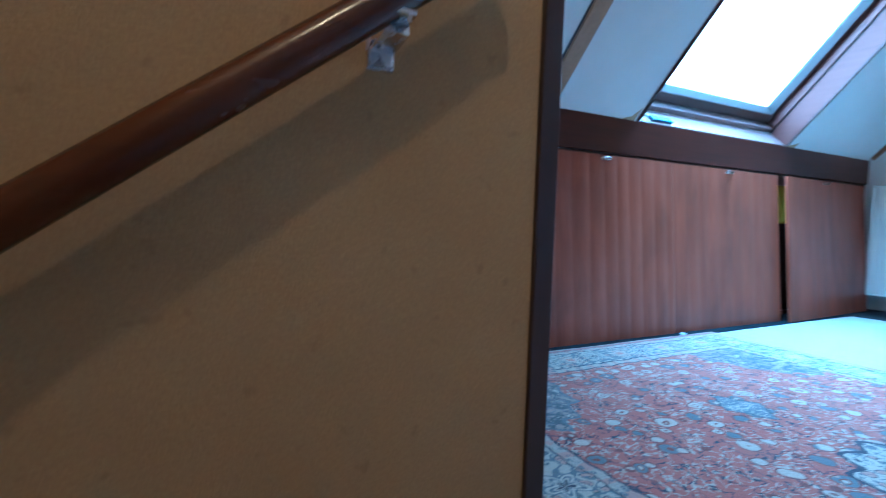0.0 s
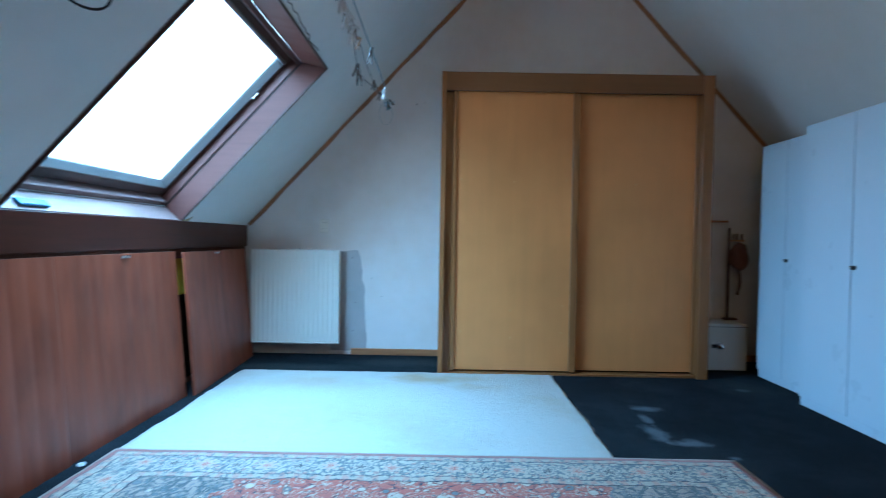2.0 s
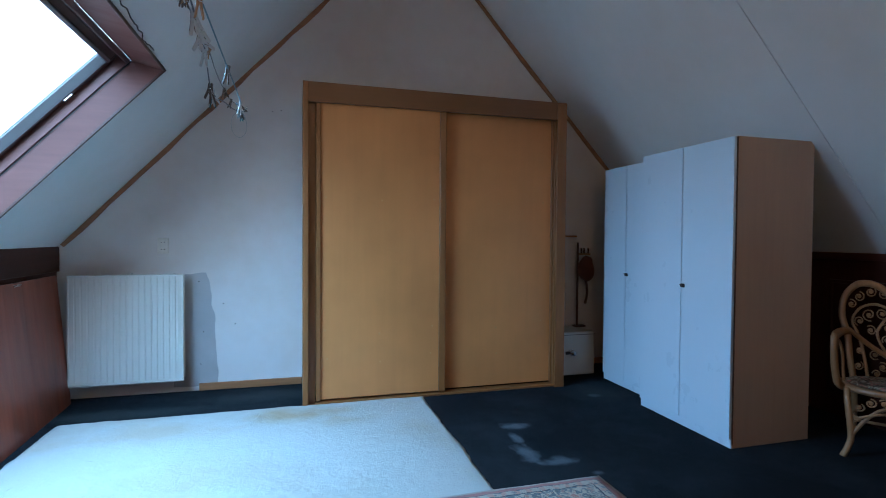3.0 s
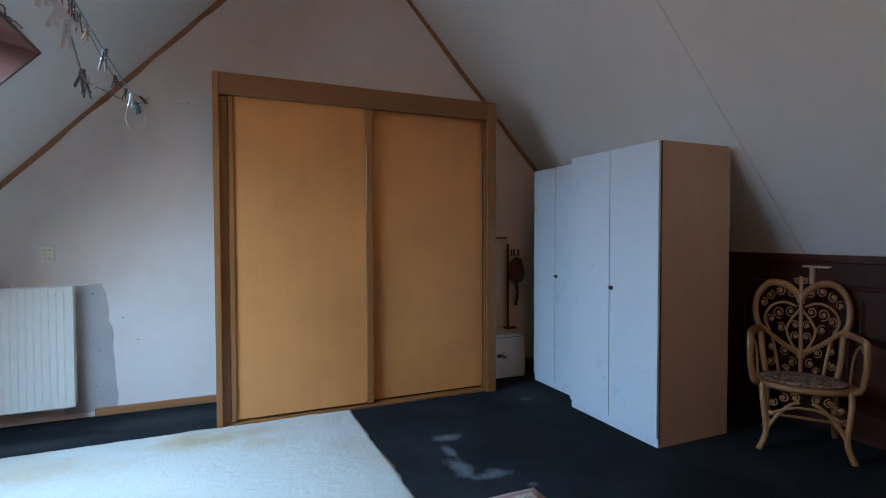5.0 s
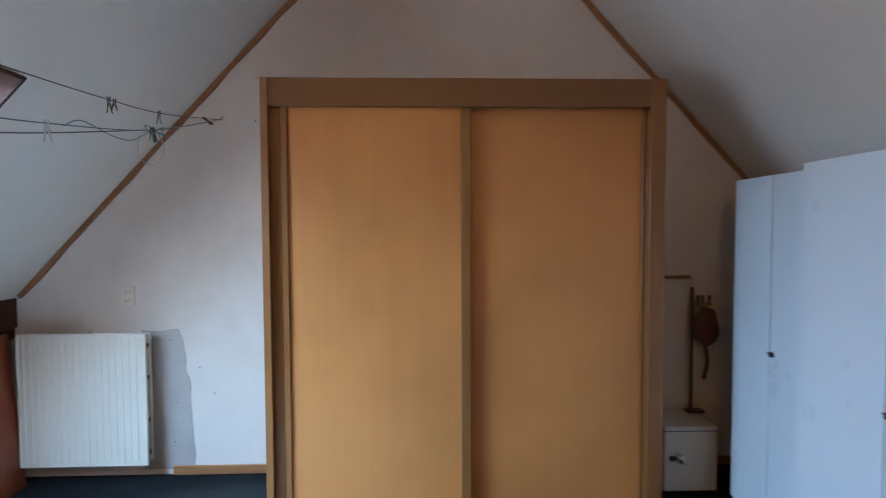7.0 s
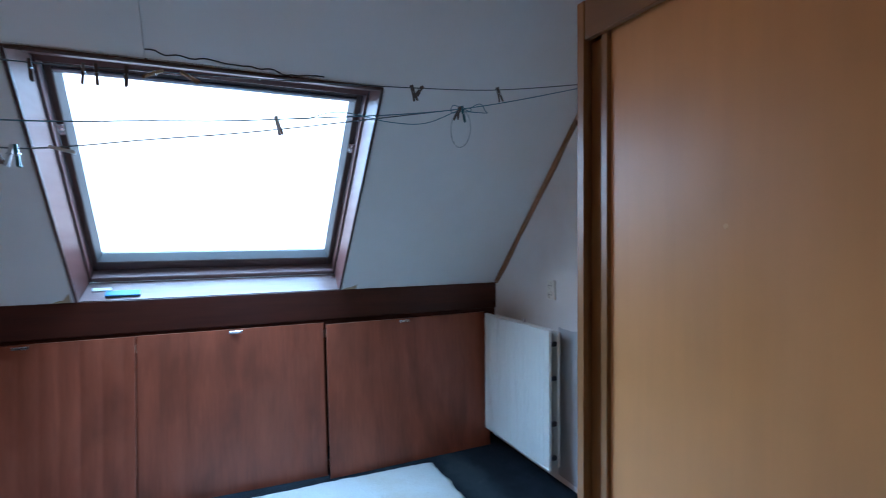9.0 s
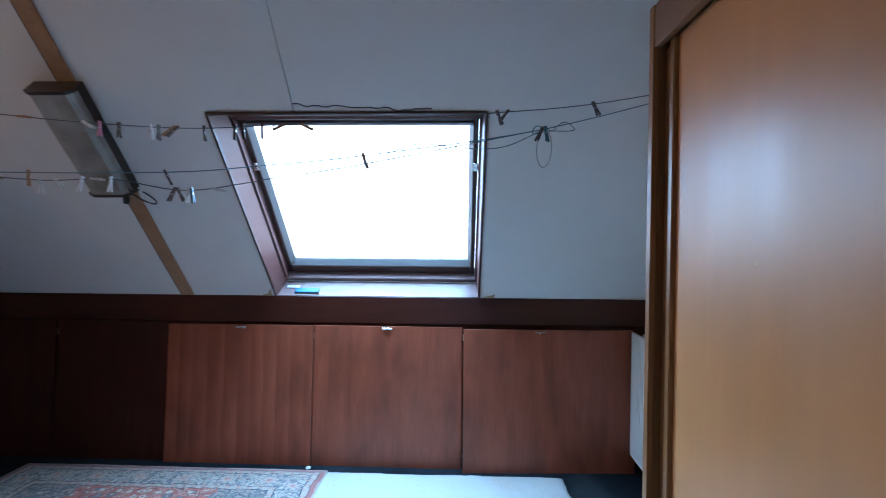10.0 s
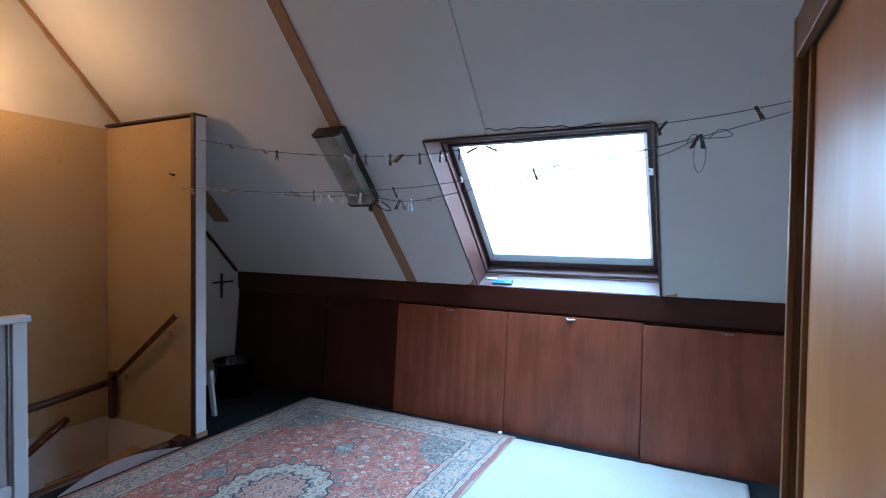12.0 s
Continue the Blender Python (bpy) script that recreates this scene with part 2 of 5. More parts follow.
def white_rug_material():
    m = Mat("worn_white_pile", (0.62, 0.62, 0.58), 0.95, spec=0.15)
    f = m.noise(300, 3)
    big = m.noise(1.8, 5, rough=0.6)
    crumbs = m.noise(26, 3, (1, 2.2, 1))
    col = m.mix(m.ramp(big, [(0.5, (0,)), (0.8, (0.8,))]), (0.49, 0.48, 0.44), (0.41, 0.34, 0.235))
    sep = m.node("ShaderNodeSeparateXYZ")
    m.link(m.co.outputs["Object"], sep.inputs[0])
    x, y, soft = E(sep.outputs[0]), E(sep.outputs[1]), m.noise(5, 4)
    for sx, sy, a, b, k in ((0.28, 0.52, 0.45, 0.15, 0.75), (-0.50, 0.42, 0.55, 0.20, 0.45), (0.55, 0.36, 0.25, 0.12, 0.4)):
        e = E.op('SQRT', ((x - sx) / a) * ((x - sx) / a) + ((y - sy) / b) * ((y - sy) / b)) + (soft - 0.5) * 1.8
        col = m.mix(m.ramp(e, [(0.2, (k,)), (1.1, (0,))]), col, (0.40, 0.29, 0.16))
    col = m.mix(m.ramp(f, [(0.3, (0.0,)), (0.6, (1,))]), m.mix(1.0, col, (0.82, 0.82, 0.82), 'MULTIPLY'), col)
    col = m.mix(m.ramp(crumbs, [(0.71, (0,)), (0.74, (0.55,))]), col, (0.25, 0.22, 0.17))
    return m.set(col, None, f * 0.5 + m.noise(60, 3) * 0.6 + m.noise(22, 4) * 0.7, 0.6, 0.012)


M_WHITERUG = white_rug_material()


def persian_material(hx, hy):
    """A hand-knotted pattern: borders, corner pieces, medallion and strewn flowers."""
    m = Mat("persian_wool", (0.4, 0.12, 0.1), 0.95, spec=0.12)
    sep = m.node("ShaderNodeSeparateXYZ")
    wob = m.node("ShaderNodeTexNoise", Scale=15.0, Detail=2)
    m.link(m.co.outputs["Object"], wob.inputs["Vector"])
    va = m.t.nodes.new("ShaderNodeVectorMath")
    va.operation = 'MULTIPLY_ADD'
    m.link(wob.outputs["Color"], va.inputs[0])
    va.inputs[1].default_value = (0.036, 0.036, 0)
    m.link(m.co.outputs["Object"], va.inputs[2])
    m.link(va.outputs[0], sep.inputs[0])
    x, y = E(sep.outputs[0]) - 0.018, E(sep.outputs[1]) - 0.018
    ax, ay = x.abs(), y.abs()
    dx, dy = hx - ax, hy - ay
    d = dx.low(dy)
    sel = dx.lt(dy)
    s = sel * ay + (1 - sel) * ax                      # way along the border
    mirrored = m.node("ShaderNodeCombineXYZ")
    m.link(ax.s, mirrored.inputs[0])
    m.link(ay.s, mirrored.inputs[1])

    def voronoi(scale, feature='F1', rnd=0.85):
        n = m.node("ShaderNodeTexVoronoi", Scale=scale, Randomness=rnd)
        n.feature = feature
        m.link(mirrored.outputs[0], n.inputs["Vector"])
        return E(n.outputs["Distance"]), (E(n.outputs["Color"]) if feature == 'F1' else None)

    def mnoise(scale, detail=2):
        n = m.node("ShaderNodeTexNoise", Scale=scale, Detail=detail)
        m.link(mirrored.outputs[0], n.inputs["Vector"])
        return E(n.outputs["Fac"])

    red, cream, blue, navy, rose = (0.40, 0.115, 0.08), (0.52, 0.445, 0.35), (0.15, 0.17, 0.18), (0.03, 0.035, 0.055), (0.46, 0.28, 0.22)

    def flowers(ground, scale, petal, heart, ring):
        dist, cell = voronoi(scale)
        pick = m.node("ShaderNodeSeparateColor")
        m.link(cell.s, pick.inputs[0])
        size = 0.22 + E(pick.outputs[0]) * 0.22
        col = m.mix(dist.lt(size + 0.06), ground, ring)
        pc = m.mix(E(pick.outputs[1]).gt(0.55), petal, heart)
        col = m.mix(dist.lt(size), col, pc)
        col = m.mix(dist.lt(size * 0.5), col, ring)
        return m.mix(dist.lt(size * 0.34), col, petal)

    vine = (mnoise(20) - 0.5).abs().lt(0.016)
    leaf = (mnoise(42, 1) - 0.5).abs().lt(0.024)
    field = m.mix(vine, red, navy)
    field = m.mix(leaf * mnoise(13).gt(0.46), field, cream)
    field = flowers(field, 17, cream, blue, scaled(red, 0.45))
    small = voronoi(46)[0]
    field = m.mix(small.lt(0.2), field, (0.5, 0.36, 0.26))

    # corner pieces
    ix, iy = hx - 0.26, hy - 0.26
    cx, cy = (ix - ax) / 0.36, (iy - ay) / 0.27
    ang = E.op('ARCTAN2', cy, cx)
    rc = E.op('SQRT', cx * cx + cy * cy) + 0.05 * E.op('SINE', ang * 18.0)
    corner = flowers(m.mix(vine, (0.34, 0.27, 0.22), blue), 24, cream, blue, scaled(blue, 0.5))
    corner = m.mix((mnoise(24) - 0.5).abs().lt(0.04), corner, scaled(blue, 0.6))
    field = m.mix(rc.lt(1.05), field, blue)
    field = m.mix(rc.lt(1.02), field, corner)

    # medallion and pendants
    an = E.op('ARCTAN2', y / 0.28, x / 0.33)
    rm = E.op('SQRT', (x / 0.33) * (x / 0.33) + (y / 0.28) * (y / 0.28)) + 0.05 * E.op('SINE', an * 16.0)
    med = flowers(m.mix(leaf, cream, blue), 30, rose, blue, navy)
    heart = flowers(m.mix(vine, rose, navy), 30, cream, rose, red)
    pend = ((ax - 0.62).abs() / 0.10 + ay / 0.07).low(ax / 0.09 + (ay - 0.44).abs() / 0.07)
    field = m.mix(pend.lt(1.08), field, navy)
    field = m.mix(pend.lt(1.0), field, m.mix(leaf, blue, cream))
    field = m.mix(rm.lt(1.05), field, navy)
    field = m.mix(rm.lt(1.0), field, med)
    field = m.mix(rm.lt(0.62), field, navy)
    field = m.mix(rm.lt(0.57), field, heart)

    # main border with palmettes every quarter metre
    v = d - 0.145
    q = E.op('PINGPONG', s, 0.125)
    a2 = E.op('ARCTAN2', v, q)
    r1 = E.op('SQRT', q * q + v * v) + 0.013 * E.op('SINE', a2 * 5.0)
    q2 = 0.125 - q
    r2 = E.op('SQRT', q2 * q2 + v * v) + 0.012 * E.op('SINE', E.op('ARCTAN2', v, q2) * 7.0)
    bord = flowers(m.mix((mnoise(30, 1) - 0.5).abs().lt(0.05), scaled(cream, 0.92), blue), 36, rose, blue, scaled(blue, 0.6))
    for r, cols in ((r1, (blue, cream, blue, cream, navy)), (r2, (scaled(blue, 0.8), cream, rose, cream, red))):
        for lim, col in zip((0.044, 0.038, 0.027, 0.018, 0.010), cols):
            bord = m.mix(r.lt(lim), bord, col)

    # guard bands
    g = E.op('PINGPONG', s, 0.03)
    guard = flowers(m.mix(g.lt(0.012), scaled(cream, 0.85), rose), 58, cream, blue, scaled(blue, 0.8))
    col = m.mix(d.lt(0.262), field, navy)
    col = m.mix(d.lt(0.256), col, guard)
    col = m.mix(d.lt(0.222), col, navy)
    col = m.mix(d.lt(0.217), col, bord)
    col = m.mix(d.lt(0.078), col, navy)
    col = m.mix(d.lt(0.073), col, guard)
    col = m.mix(d.lt(0.04), col, navy)
    col = m.mix(d.lt(0.036), col, (0.34, 0.13, 0.11))
    col = m.mix(d.lt(0.012), col, (0.42, 0.34, 0.27))
    fade = m.noise(2.0, 4)
    knots = m.noise(330, 2)
    col = m.mix(m.ramp(fade, [(0.35, (0.03,)), (0.75, (0.20,))]), col, (0.36, 0.31, 0.28))
    col = m.mix(m.ramp(knots, [(0.3, (0.75,)), (0.6, (0,))]), col, m.mix(1.0, col, (0.6, 0.6, 0.6), 'MULTIPLY'))
    m.b.inputs["Sheen Weight"].default_value = 0.12
    m.b.inputs["Sheen Roughness"].default_value = 0.5
    return m.set(col, None, knots, 0.4, 0.005)


M_PERSIAN = persian_material(1.335, 0.915)


def glass_material():
    m = bpy.data.materials.new("window_glass")
    m.use_nodes = True
    t = m.node_tree
    t.nodes.remove(t.nodes["Principled BSDF"])
    a, g, x = (t.nodes.new("ShaderNode" + k) for k in ("BsdfTransparent", "BsdfGlossy", "MixShader"))
    g.inputs["Roughness"].default_value = 0.02
    x.inputs[0].default_value = 0.05
    t.links.new(a.outputs[0], x.inputs[1])
    t.links.new(g.outputs[0], x.inputs[2])
    t.links.new(x.outputs[0], t.nodes["Material Output"].inputs[0])
    return m


M_GLASS = glass_material()


# ---- mesh helpers ----
def link_mesh(name, bm, material, smooth=False):
    me = bpy.data.meshes.new(name)
    bmesh.ops.recalc_face_normals(bm, faces=bm.faces)
    bm.to_mesh(me)
    bm.free()
    if smooth:
        for p in me.polygons:
            p.use_smooth = True
    me.materials.append(material)
    return new(name, me)


def part(name, bm, material, parent, label="", smooth=False):
    ob = link_mesh(name, bm, material, smooth)
    ob.parent = parent
    if label:
        tagged(ob, label)
    return ob


def structure(name, bm, material, label, category, smooth=False):
    return tagged(link_mesh(name, bm, material, smooth), label, category, kind="structure")


def thing(name, m, label, category, group=""):
    ob = new(name)
    ob.empty_display_size = 0.1
    ob.matrix_world = m
    return tagged(ob, label, category, group)


def hexa(bm, pts):
    """A solid with eight corners: four below, four above."""
    v = [bm.verts.new(p) for p in pts]
    for f in ((3, 2, 1, 0), (4, 5, 6, 7), (0, 1, 5, 4), (1, 2, 6, 5), (2, 3, 7, 6), (3, 0, 4, 7)):
        bm.faces.new([v[i] for i in f])
    return v


def box(x0, x1, y0, y1, z0, z1, bevel=0.0, bm=None, seg=1):
    own = bmesh.new()
    hexa(own, [(x0, y0, z0), (x1, y0, z0), (x1, y1, z0), (x0, y1, z0), (x0, y0, z1), (x1, y0, z1), (x1, y1, z1), (x0, y1, z1)])
    if bevel:
        bmesh.ops.bevel(own, geom=own.edges[:], offset=bevel, segments=seg, affect='EDGES', profile=0.6)
    return join(bm, own)


def join(bm, own):
    if bm is None:
        return own
    me = bpy.data.meshes.new("tmp")
    own.to_mesh(me)
    own.free()
    bm.from_mesh(me)
    bpy.data.meshes.remove(me)
    return bm


def slope_box(u0, u1, y0, y1, d0, d1, bevel=0.0, bm=None):
    """A box in the frame of the skylight slope."""
    own = bmesh.new()
    hexa(own, [slope_pt(u, y, d) for d in (d0, d1) for u, y in ((u0, y0), (u1, y0), (u1, y1), (u0, y1))])
    if bevel:
        bmesh.ops.bevel(own, geom=own.edges[:], offset=bevel, segments=1, affect='EDGES')
    return join(bm, own)


def prism(pts, y0, y1, bm=None):
    """An outline in x and z, drawn out along y."""
    own = bmesh.new()
    a = [own.verts.new((x, y0, z)) for x, z in pts]
    b = [own.verts.new((x, y1, z)) for x, z in pts]
    own.faces.new(a)
    own.faces.new(b[::-1])
    for i in range(len(pts)):
        j = (i + 1) % len(pts)
        own.faces.new((a[i], b[i], b[j], a[j]))
    return join(bm, own)


def slab(pts, z0, z1, bm=None):
    """An outline in x and y, drawn out along z."""
    own = bmesh.new()
    a = [own.verts.new((x, y, z0)) for x, y in pts]
    b = [own.verts.new((x, y, z1)) for x, y in pts]
    own.faces.new(a[::-1])
    own.faces.new(b)
    for i in range(len(pts)):
        j = (i + 1) % len(pts)
        own.faces.new((a[i], a[j], b[j], b[i]))
    return join(bm, own)


def smooth_path(pts, per=6):
    """A Catmull-Rom curve through the points."""
    p = [Vector(q) for q in pts]
    p = [p[0] * 2 - p[1]] + p + [p[-1] * 2 - p[-2]]
    out = []
    for i in range(1, len(p) - 2):
        for k in range(per):
            t = k / per
            a, b, c, d = p[i - 1], p[i], p[i + 1], p[i + 2]
            out.append(0.5 * ((2 * b) + (c - a) * t + (2 * a - 5 * b + 4 * c - d) * t * t + (3 * b - a - 3 * c + d) * t ** 3))
    out.append(p[-2])
    return out


def tube(pts, r, sides=8, bm=None, flat=1.0):
    """A round rod along the points; r is one radius or one for each point."""
    own = bmesh.new()
    pts = [Vector(p) for p in pts]
    rings, up = [], None
    for i, p in enumerate(pts):
        d = (pts[min(i + 1, len(pts) - 1)] - pts[max(i - 1, 0)]).normalized()
        if up is None:
            up = d.orthogonal().normalized()
        up = (up - d * up.dot(d)).normalized()
        side = d.cross(up)
        rad = r[i] if isinstance(r, (list, tuple)) else r
        rings.append([own.verts.new(p + (up * math.cos(a) * flat + side * math.sin(a)) * rad)
                      for a in (2 * math.pi * k / sides for k in range(sides))])
    for a, b in zip(rings, rings[1:]):
        for k in range(sides):
            own.faces.new((a[k], a[(k + 1) % sides], b[(k + 1) % sides], b[k]))
    own.faces.new(rings[0][::-1])
    own.faces.new(rings[-1])
    return join(bm, own)


def lathe(profile, sides=20, bm=None, m=None):
    """A turned shape from (radius, height) pairs, closed at both ends."""
    own = bmesh.new()
    rings = [[own.verts.new((r * math.cos(2 * math.pi * k / sides), r * math.sin(2 * math.pi * k / sides), z)) for k in range(sides)]
             for r, z in profile]
    for a, b in zip(rings, rings[1:]):
        for k in range(sides):
            own.faces.new((a[k], a[(k + 1) % sides], b[(k + 1) % sides], b[k]))
    own.faces.new(rings[0][::-1])
    own.faces.new(rings[-1])
    if m is not None:
        own.transform(m)
    return join(bm, own)


# ---- the shell of the attic ----
X0, X1 = -0.75, W + 0.75
SX0, SX1, SY = 1.2, 4.0, -3.93          # the stair opening
bm = box(X0, X1, SY, 0.0, -0.22, 0.0)
box(X0, SX0 - 0.002, YB, SY, -0.22, 0.0, 0, bm)
box(SX1, X1, YB, SY, -0.22, 0.0, 0, bm)
structure("floor", bm, M_CARPET, "black carpeted attic floor with a stair opening", "floor")

gable = [(X0, KZ + SL * X0), (RX, RZ), (X1, KZ + SL * (W - X1)), (X1, -0.22), (X0, -0.22)]
structure("wall_north", prism(gable, 0.0, 0.2), M_GABLE, "white plastered gable wall, soiled towards the top", "wall")
bm = prism(gable, YB - 0.2, YB)
structure("wall_south", bm, M_CREAM, "cream painted gable wall behind the stairs", "wall")
# woven covering on the stair side of the back wall
structure("wall_covering_south", box(1.24, 4.0, YB, YB + 0.006, 0.0, 2.165), M_BURLAP, "tan woven wall covering behind the stairs", "wall covering")

# overcast sky seen through the roof window
m = bpy.data.materials.new("overcast_cloud")
m.use_nodes = True
m.node_tree.nodes.remove(m.node_tree.nodes["Principled BSDF"])
em = m.node_tree.nodes.new("ShaderNodeEmission")
em.inputs[0].default_value, em.inputs[1].default_value = (0.86, 0.94, 1.0, 1), SKY_GLOW
m.node_tree.links.new(em.outputs[0], m.node_tree.nodes["Material Output"].inputs[0])
bm = bmesh.new()
bm.faces.new([bm.verts.new(slope_pt(u, y, 5.0)) for u, y in ((-14, -18), (16, -18), (16, 14), (-14, 14))])
structure("backdrop", bm, m, "bright white overcast sky outside the roof window", "sky")

# the skylight slope, with its opening
T = 0.24
UT = (Vector((RX, 0, RZ)) - Vector((0, 0, KZ))).dot(US)
UB = X0 / US.x
HU0, HU1, HY0, HY1 = 0.002, 1.282, -2.302, -1.038
bm = bmesh.new()
seam = -1.90
for (a, b, c, d) in ((UB, UT, YB, HY0), (UB, HU0, HY0, HY1), (UB, UT, HY1, 0.0)):
    slope_box(a, b, c, d, 0, T, 0, bm)
slope_box(HU1, UT, HY0, seam - 0.004, 0, T, 0, bm)
slope_box(HU1, UT, seam + 0.004, HY1, 0, T, 0, bm)
slope_box(HU1, UT, seam - 0.004, seam + 0.004, 0.012, T, 0, bm)
structure("ceiling_west", bm, M_CEIL, "white sloping ceiling boards with a skylight opening", "ceiling")

bm = bmesh.new()
for y0, y1, d0 in ((YB, -1.892, 0), (-1.892, -1.888, 0.006), (-1.888, 0.0, 0)):
    own = slope_box(UB, UT, y0, y1, d0, T)
    own.transform(Matrix.Translation((W, 0, 0)) @ Matrix.Diagonal((-1, 1, 1, 1)))
    join(bm, own)
structure("ceiling_east", bm, M_CEIL, "white sloping ceiling boards with a thin joint", "ceiling")
# unseen closing walls, their darkness painted in
structure("wall_west_outer", box(X0 - 0.1, X0, YB, 0, -0.22, KZ + SL * X0 + 0.1), M_VOID, "unseen outer wall behind the knee wall, coloured near black as shade", "wall")
structure("wall_east_outer", box(X1, X1 + 0.1, YB, 0, -0.22, KZ + SL * X0 + 0.1), M_VOID, "unseen outer wall behind the knee wall, coloured near black as shade", "wall")

# knee walls
structure("knee_beam_west", box(-0.03, 0.012, YB, 0, 0.862, 1.028, 0.003), M_BEAM, "dark stained board along the knee wall", "trim")
structure("knee_rebate_west", box(-0.03, -0.006, YB, 0, 0.80, 0.861), M_BEAM, "dark batten behind the panels' upper edge", "trim")
structure("knee_post_west", box(-0.06, -0.03, YB, 0, 0.0, 0.02), M_BEAM, "dark floor batten under the knee wall", "trim")
structure("knee_wall_east", box(W - 0.01, W + 0.03, YB, 0, 0.0, 1.0), M_PANEL_DARK, "dark brown panelled knee wall", "wall")
structure("knee_trim_east", box(W - 0.03, W - 0.01, YB, 0, 0.985, 1.03, 0.004), M_BEAM, "dark moulding on the knee wall", "trim")

def raised_panel(y0, y1, z0, z1):
    """A raised field inside a moulded frame on the east knee wall."""
    bm = bmesh.new()
    x = W - 0.01
    rings = []
    for inset, out in ((0.0, 0.0), (0.004, 0.014), (0.020, 0.012), (0.026, 0.003), (0.075, 0.004), (0.095, 0.011)):
        rings.append([bm.verts.new((x - out, a, b)) for a, b in ((y0 + inset, z0 + inset), (y1 - inset, z0 + inset), (y1 - inset, z1 - inset), (y0 + inset, z1 - inset))])
    for a, b in zip(rings, rings[1:]):
        for k in range(4):
            bm.faces.new((a[k], a[(k + 1) % 4], b[(k + 1) % 4], b[k]))
    bm.faces.new(rings[-1])
    return part("raised_panel", bm, M_PANEL_DARK, bpy.data.objects["knee_wall_east"])


for k in range(6):
    raised_panel(-2.70 - 0.62 * (k - 1), -2.12 - 0.62 * (k - 1), 0.14, 0.86)

# partition beside the stairs
PX0, PX1, PY = 1.150, 1.238, -3.85
structure("partition", box(PX0, PX1 - 0.006, YB, PY - 0.004, 0, 2.165), M_WHITE, "white partition beside the stairs", "wall")
structure("partition_covering", box(PX1 - 0.006, PX1, YB + 0.006, PY - 0.024, 0.0, 2.165), M_BURLAP, "tan woven wall covering on the partition", "wall covering")
structure("partition_end", box(PX0 - 0.004, PX1 - 0.012, PY - 0.004, PY + 0.006, 0.03, 2.18, 0.002), M_WHITE, "white painted end board of the partition", "trim")
structure("partition_edge_trim", box(PX1 - 0.012, PX1 + 0.006, PY - 0.024, PY + 0.008, 0.0, 2.18, 0.002), M_TRIM, "dark brown corner trim of the partition", "trim")
structure("partition_top", box(PX0 - 0.01, PX1 + 0.01, YB, PY + 0.010, 2.18, 2.195, 0.002), M_TRIM, "dark capping strip on the partition", "trim")
structure("partition_foot", box(PX0 - 0.01, PX1 - 0.012, PY + 0.006, PY + 0.014, 0.0, 0.035, 0.002), M_BATTEN, "small bare wood block at the partition's foot", "trim")


def edge_strip(name, y0, y1, side, label, seed, mat, first=0.03, last=None):
    """An uneven wooden strip in the corner of gable and slope."""
    rnd = random.Random(seed)
    bm = bmesh.new()
    rows = []
    n = 26
    for i in range(n + 1):
        u = first + ((last or UT - 0.03) - first) * i / n
        w = 0.022 + 0.012 * rnd.random()
        row = []
        for uu, d in ((u, -0.001), (u, -w)):
            for y in (y0, y1):
                p = slope_pt(uu, y, d)
                if side:
                    p.x = W - p.x
                row.append(bm.verts.new(p))
        rows.append(row)
    for a, b in zip(rows, rows[1:]):
        for i, j in ((0, 1), (1, 3), (3, 2), (2, 0)):
            bm.faces.new((a[i], a[j], b[j], b[i]))
    bm.faces.new([rows[0][i] for i in (0, 1, 3, 2)])
    bm.faces.new([rows[-1][i] for i in (0, 2, 3, 1)])
    structure(name, bm, mat, label, "trim")


edge_strip("edge_strip_northwest", -0.016, 0, 0, "brown stained strip along the gable edge", 1, M_FILLER)
edge_strip("edge_strip_northeast", -0.016, 0, 1, "brown stained strip along the gable edge", 2, M_FILLER)
edge_strip("edge_strip_southwest", YB, YB + 0.016, 0, "dark strip along the back gable edge", 3, M_BEAM, 0.03, 1.62)
edge_strip("edge_strip_southwest_upper", YB, YB + 0.018, 0, "worn tan strip along the back gable edge", 5, M_BATTEN, 1.63)

# ---- skylight ----
window = thing("skylight_window", Matrix(), "brown wooden roof window with a deep lined reveal, closed", "window")
window["kind"] = "structure"
SU0, SU1, SD, SY0, SY1 = 0.016, 1.205, 0.17, -2.268, -1.050


def lining(pts, thick):
    """A board between four corners, thickened away from the opening."""
    bm = bmesh.new()
    p = [Vector(q) for q in pts]
    n = Vector(thick)
    hexa(bm, p + [q + n for q in p])
    return bm


def bead_strip(a0, a1, b0, b1, along_u):
    """A slanted glazing bead: high at a0 and low at a1 across, from b0 to b1 along."""
    bm = bmesh.new()
    pts = []
    for b in (b0, b1):
        for a, d in ((a0, SD + 0.004), (a1, SD + 0.040), (a1, SD + 0.052), (a0, SD + 0.052)):
            pts.append(slope_pt(b, a, d) if along_u else slope_pt(a, b, d))
    hexa(bm, pts)
    return bm


OU0, OU1, OY0, OY1 = 0.016, 1.276, -2.297, -1.043
LD = SD - 0.052                              # where the lining boards end and the window's own frame begins
part("sill_lining", lining([slope_pt(OU0, OY0), slope_pt(OU0, OY1), slope_pt(SU0, SY1, LD), slope_pt(SU0, SY0, LD)], -US * 0.02), M_SILL, window, "brown sill board, sky sheen painted in as a paler colour")
part("head_lining", lining([slope_pt(OU1, OY0), slope_pt(OU1, OY1), slope_pt(SU1, SY1, LD), slope_pt(SU1, SY0, LD)], US * 0.02), M_LINING, window)
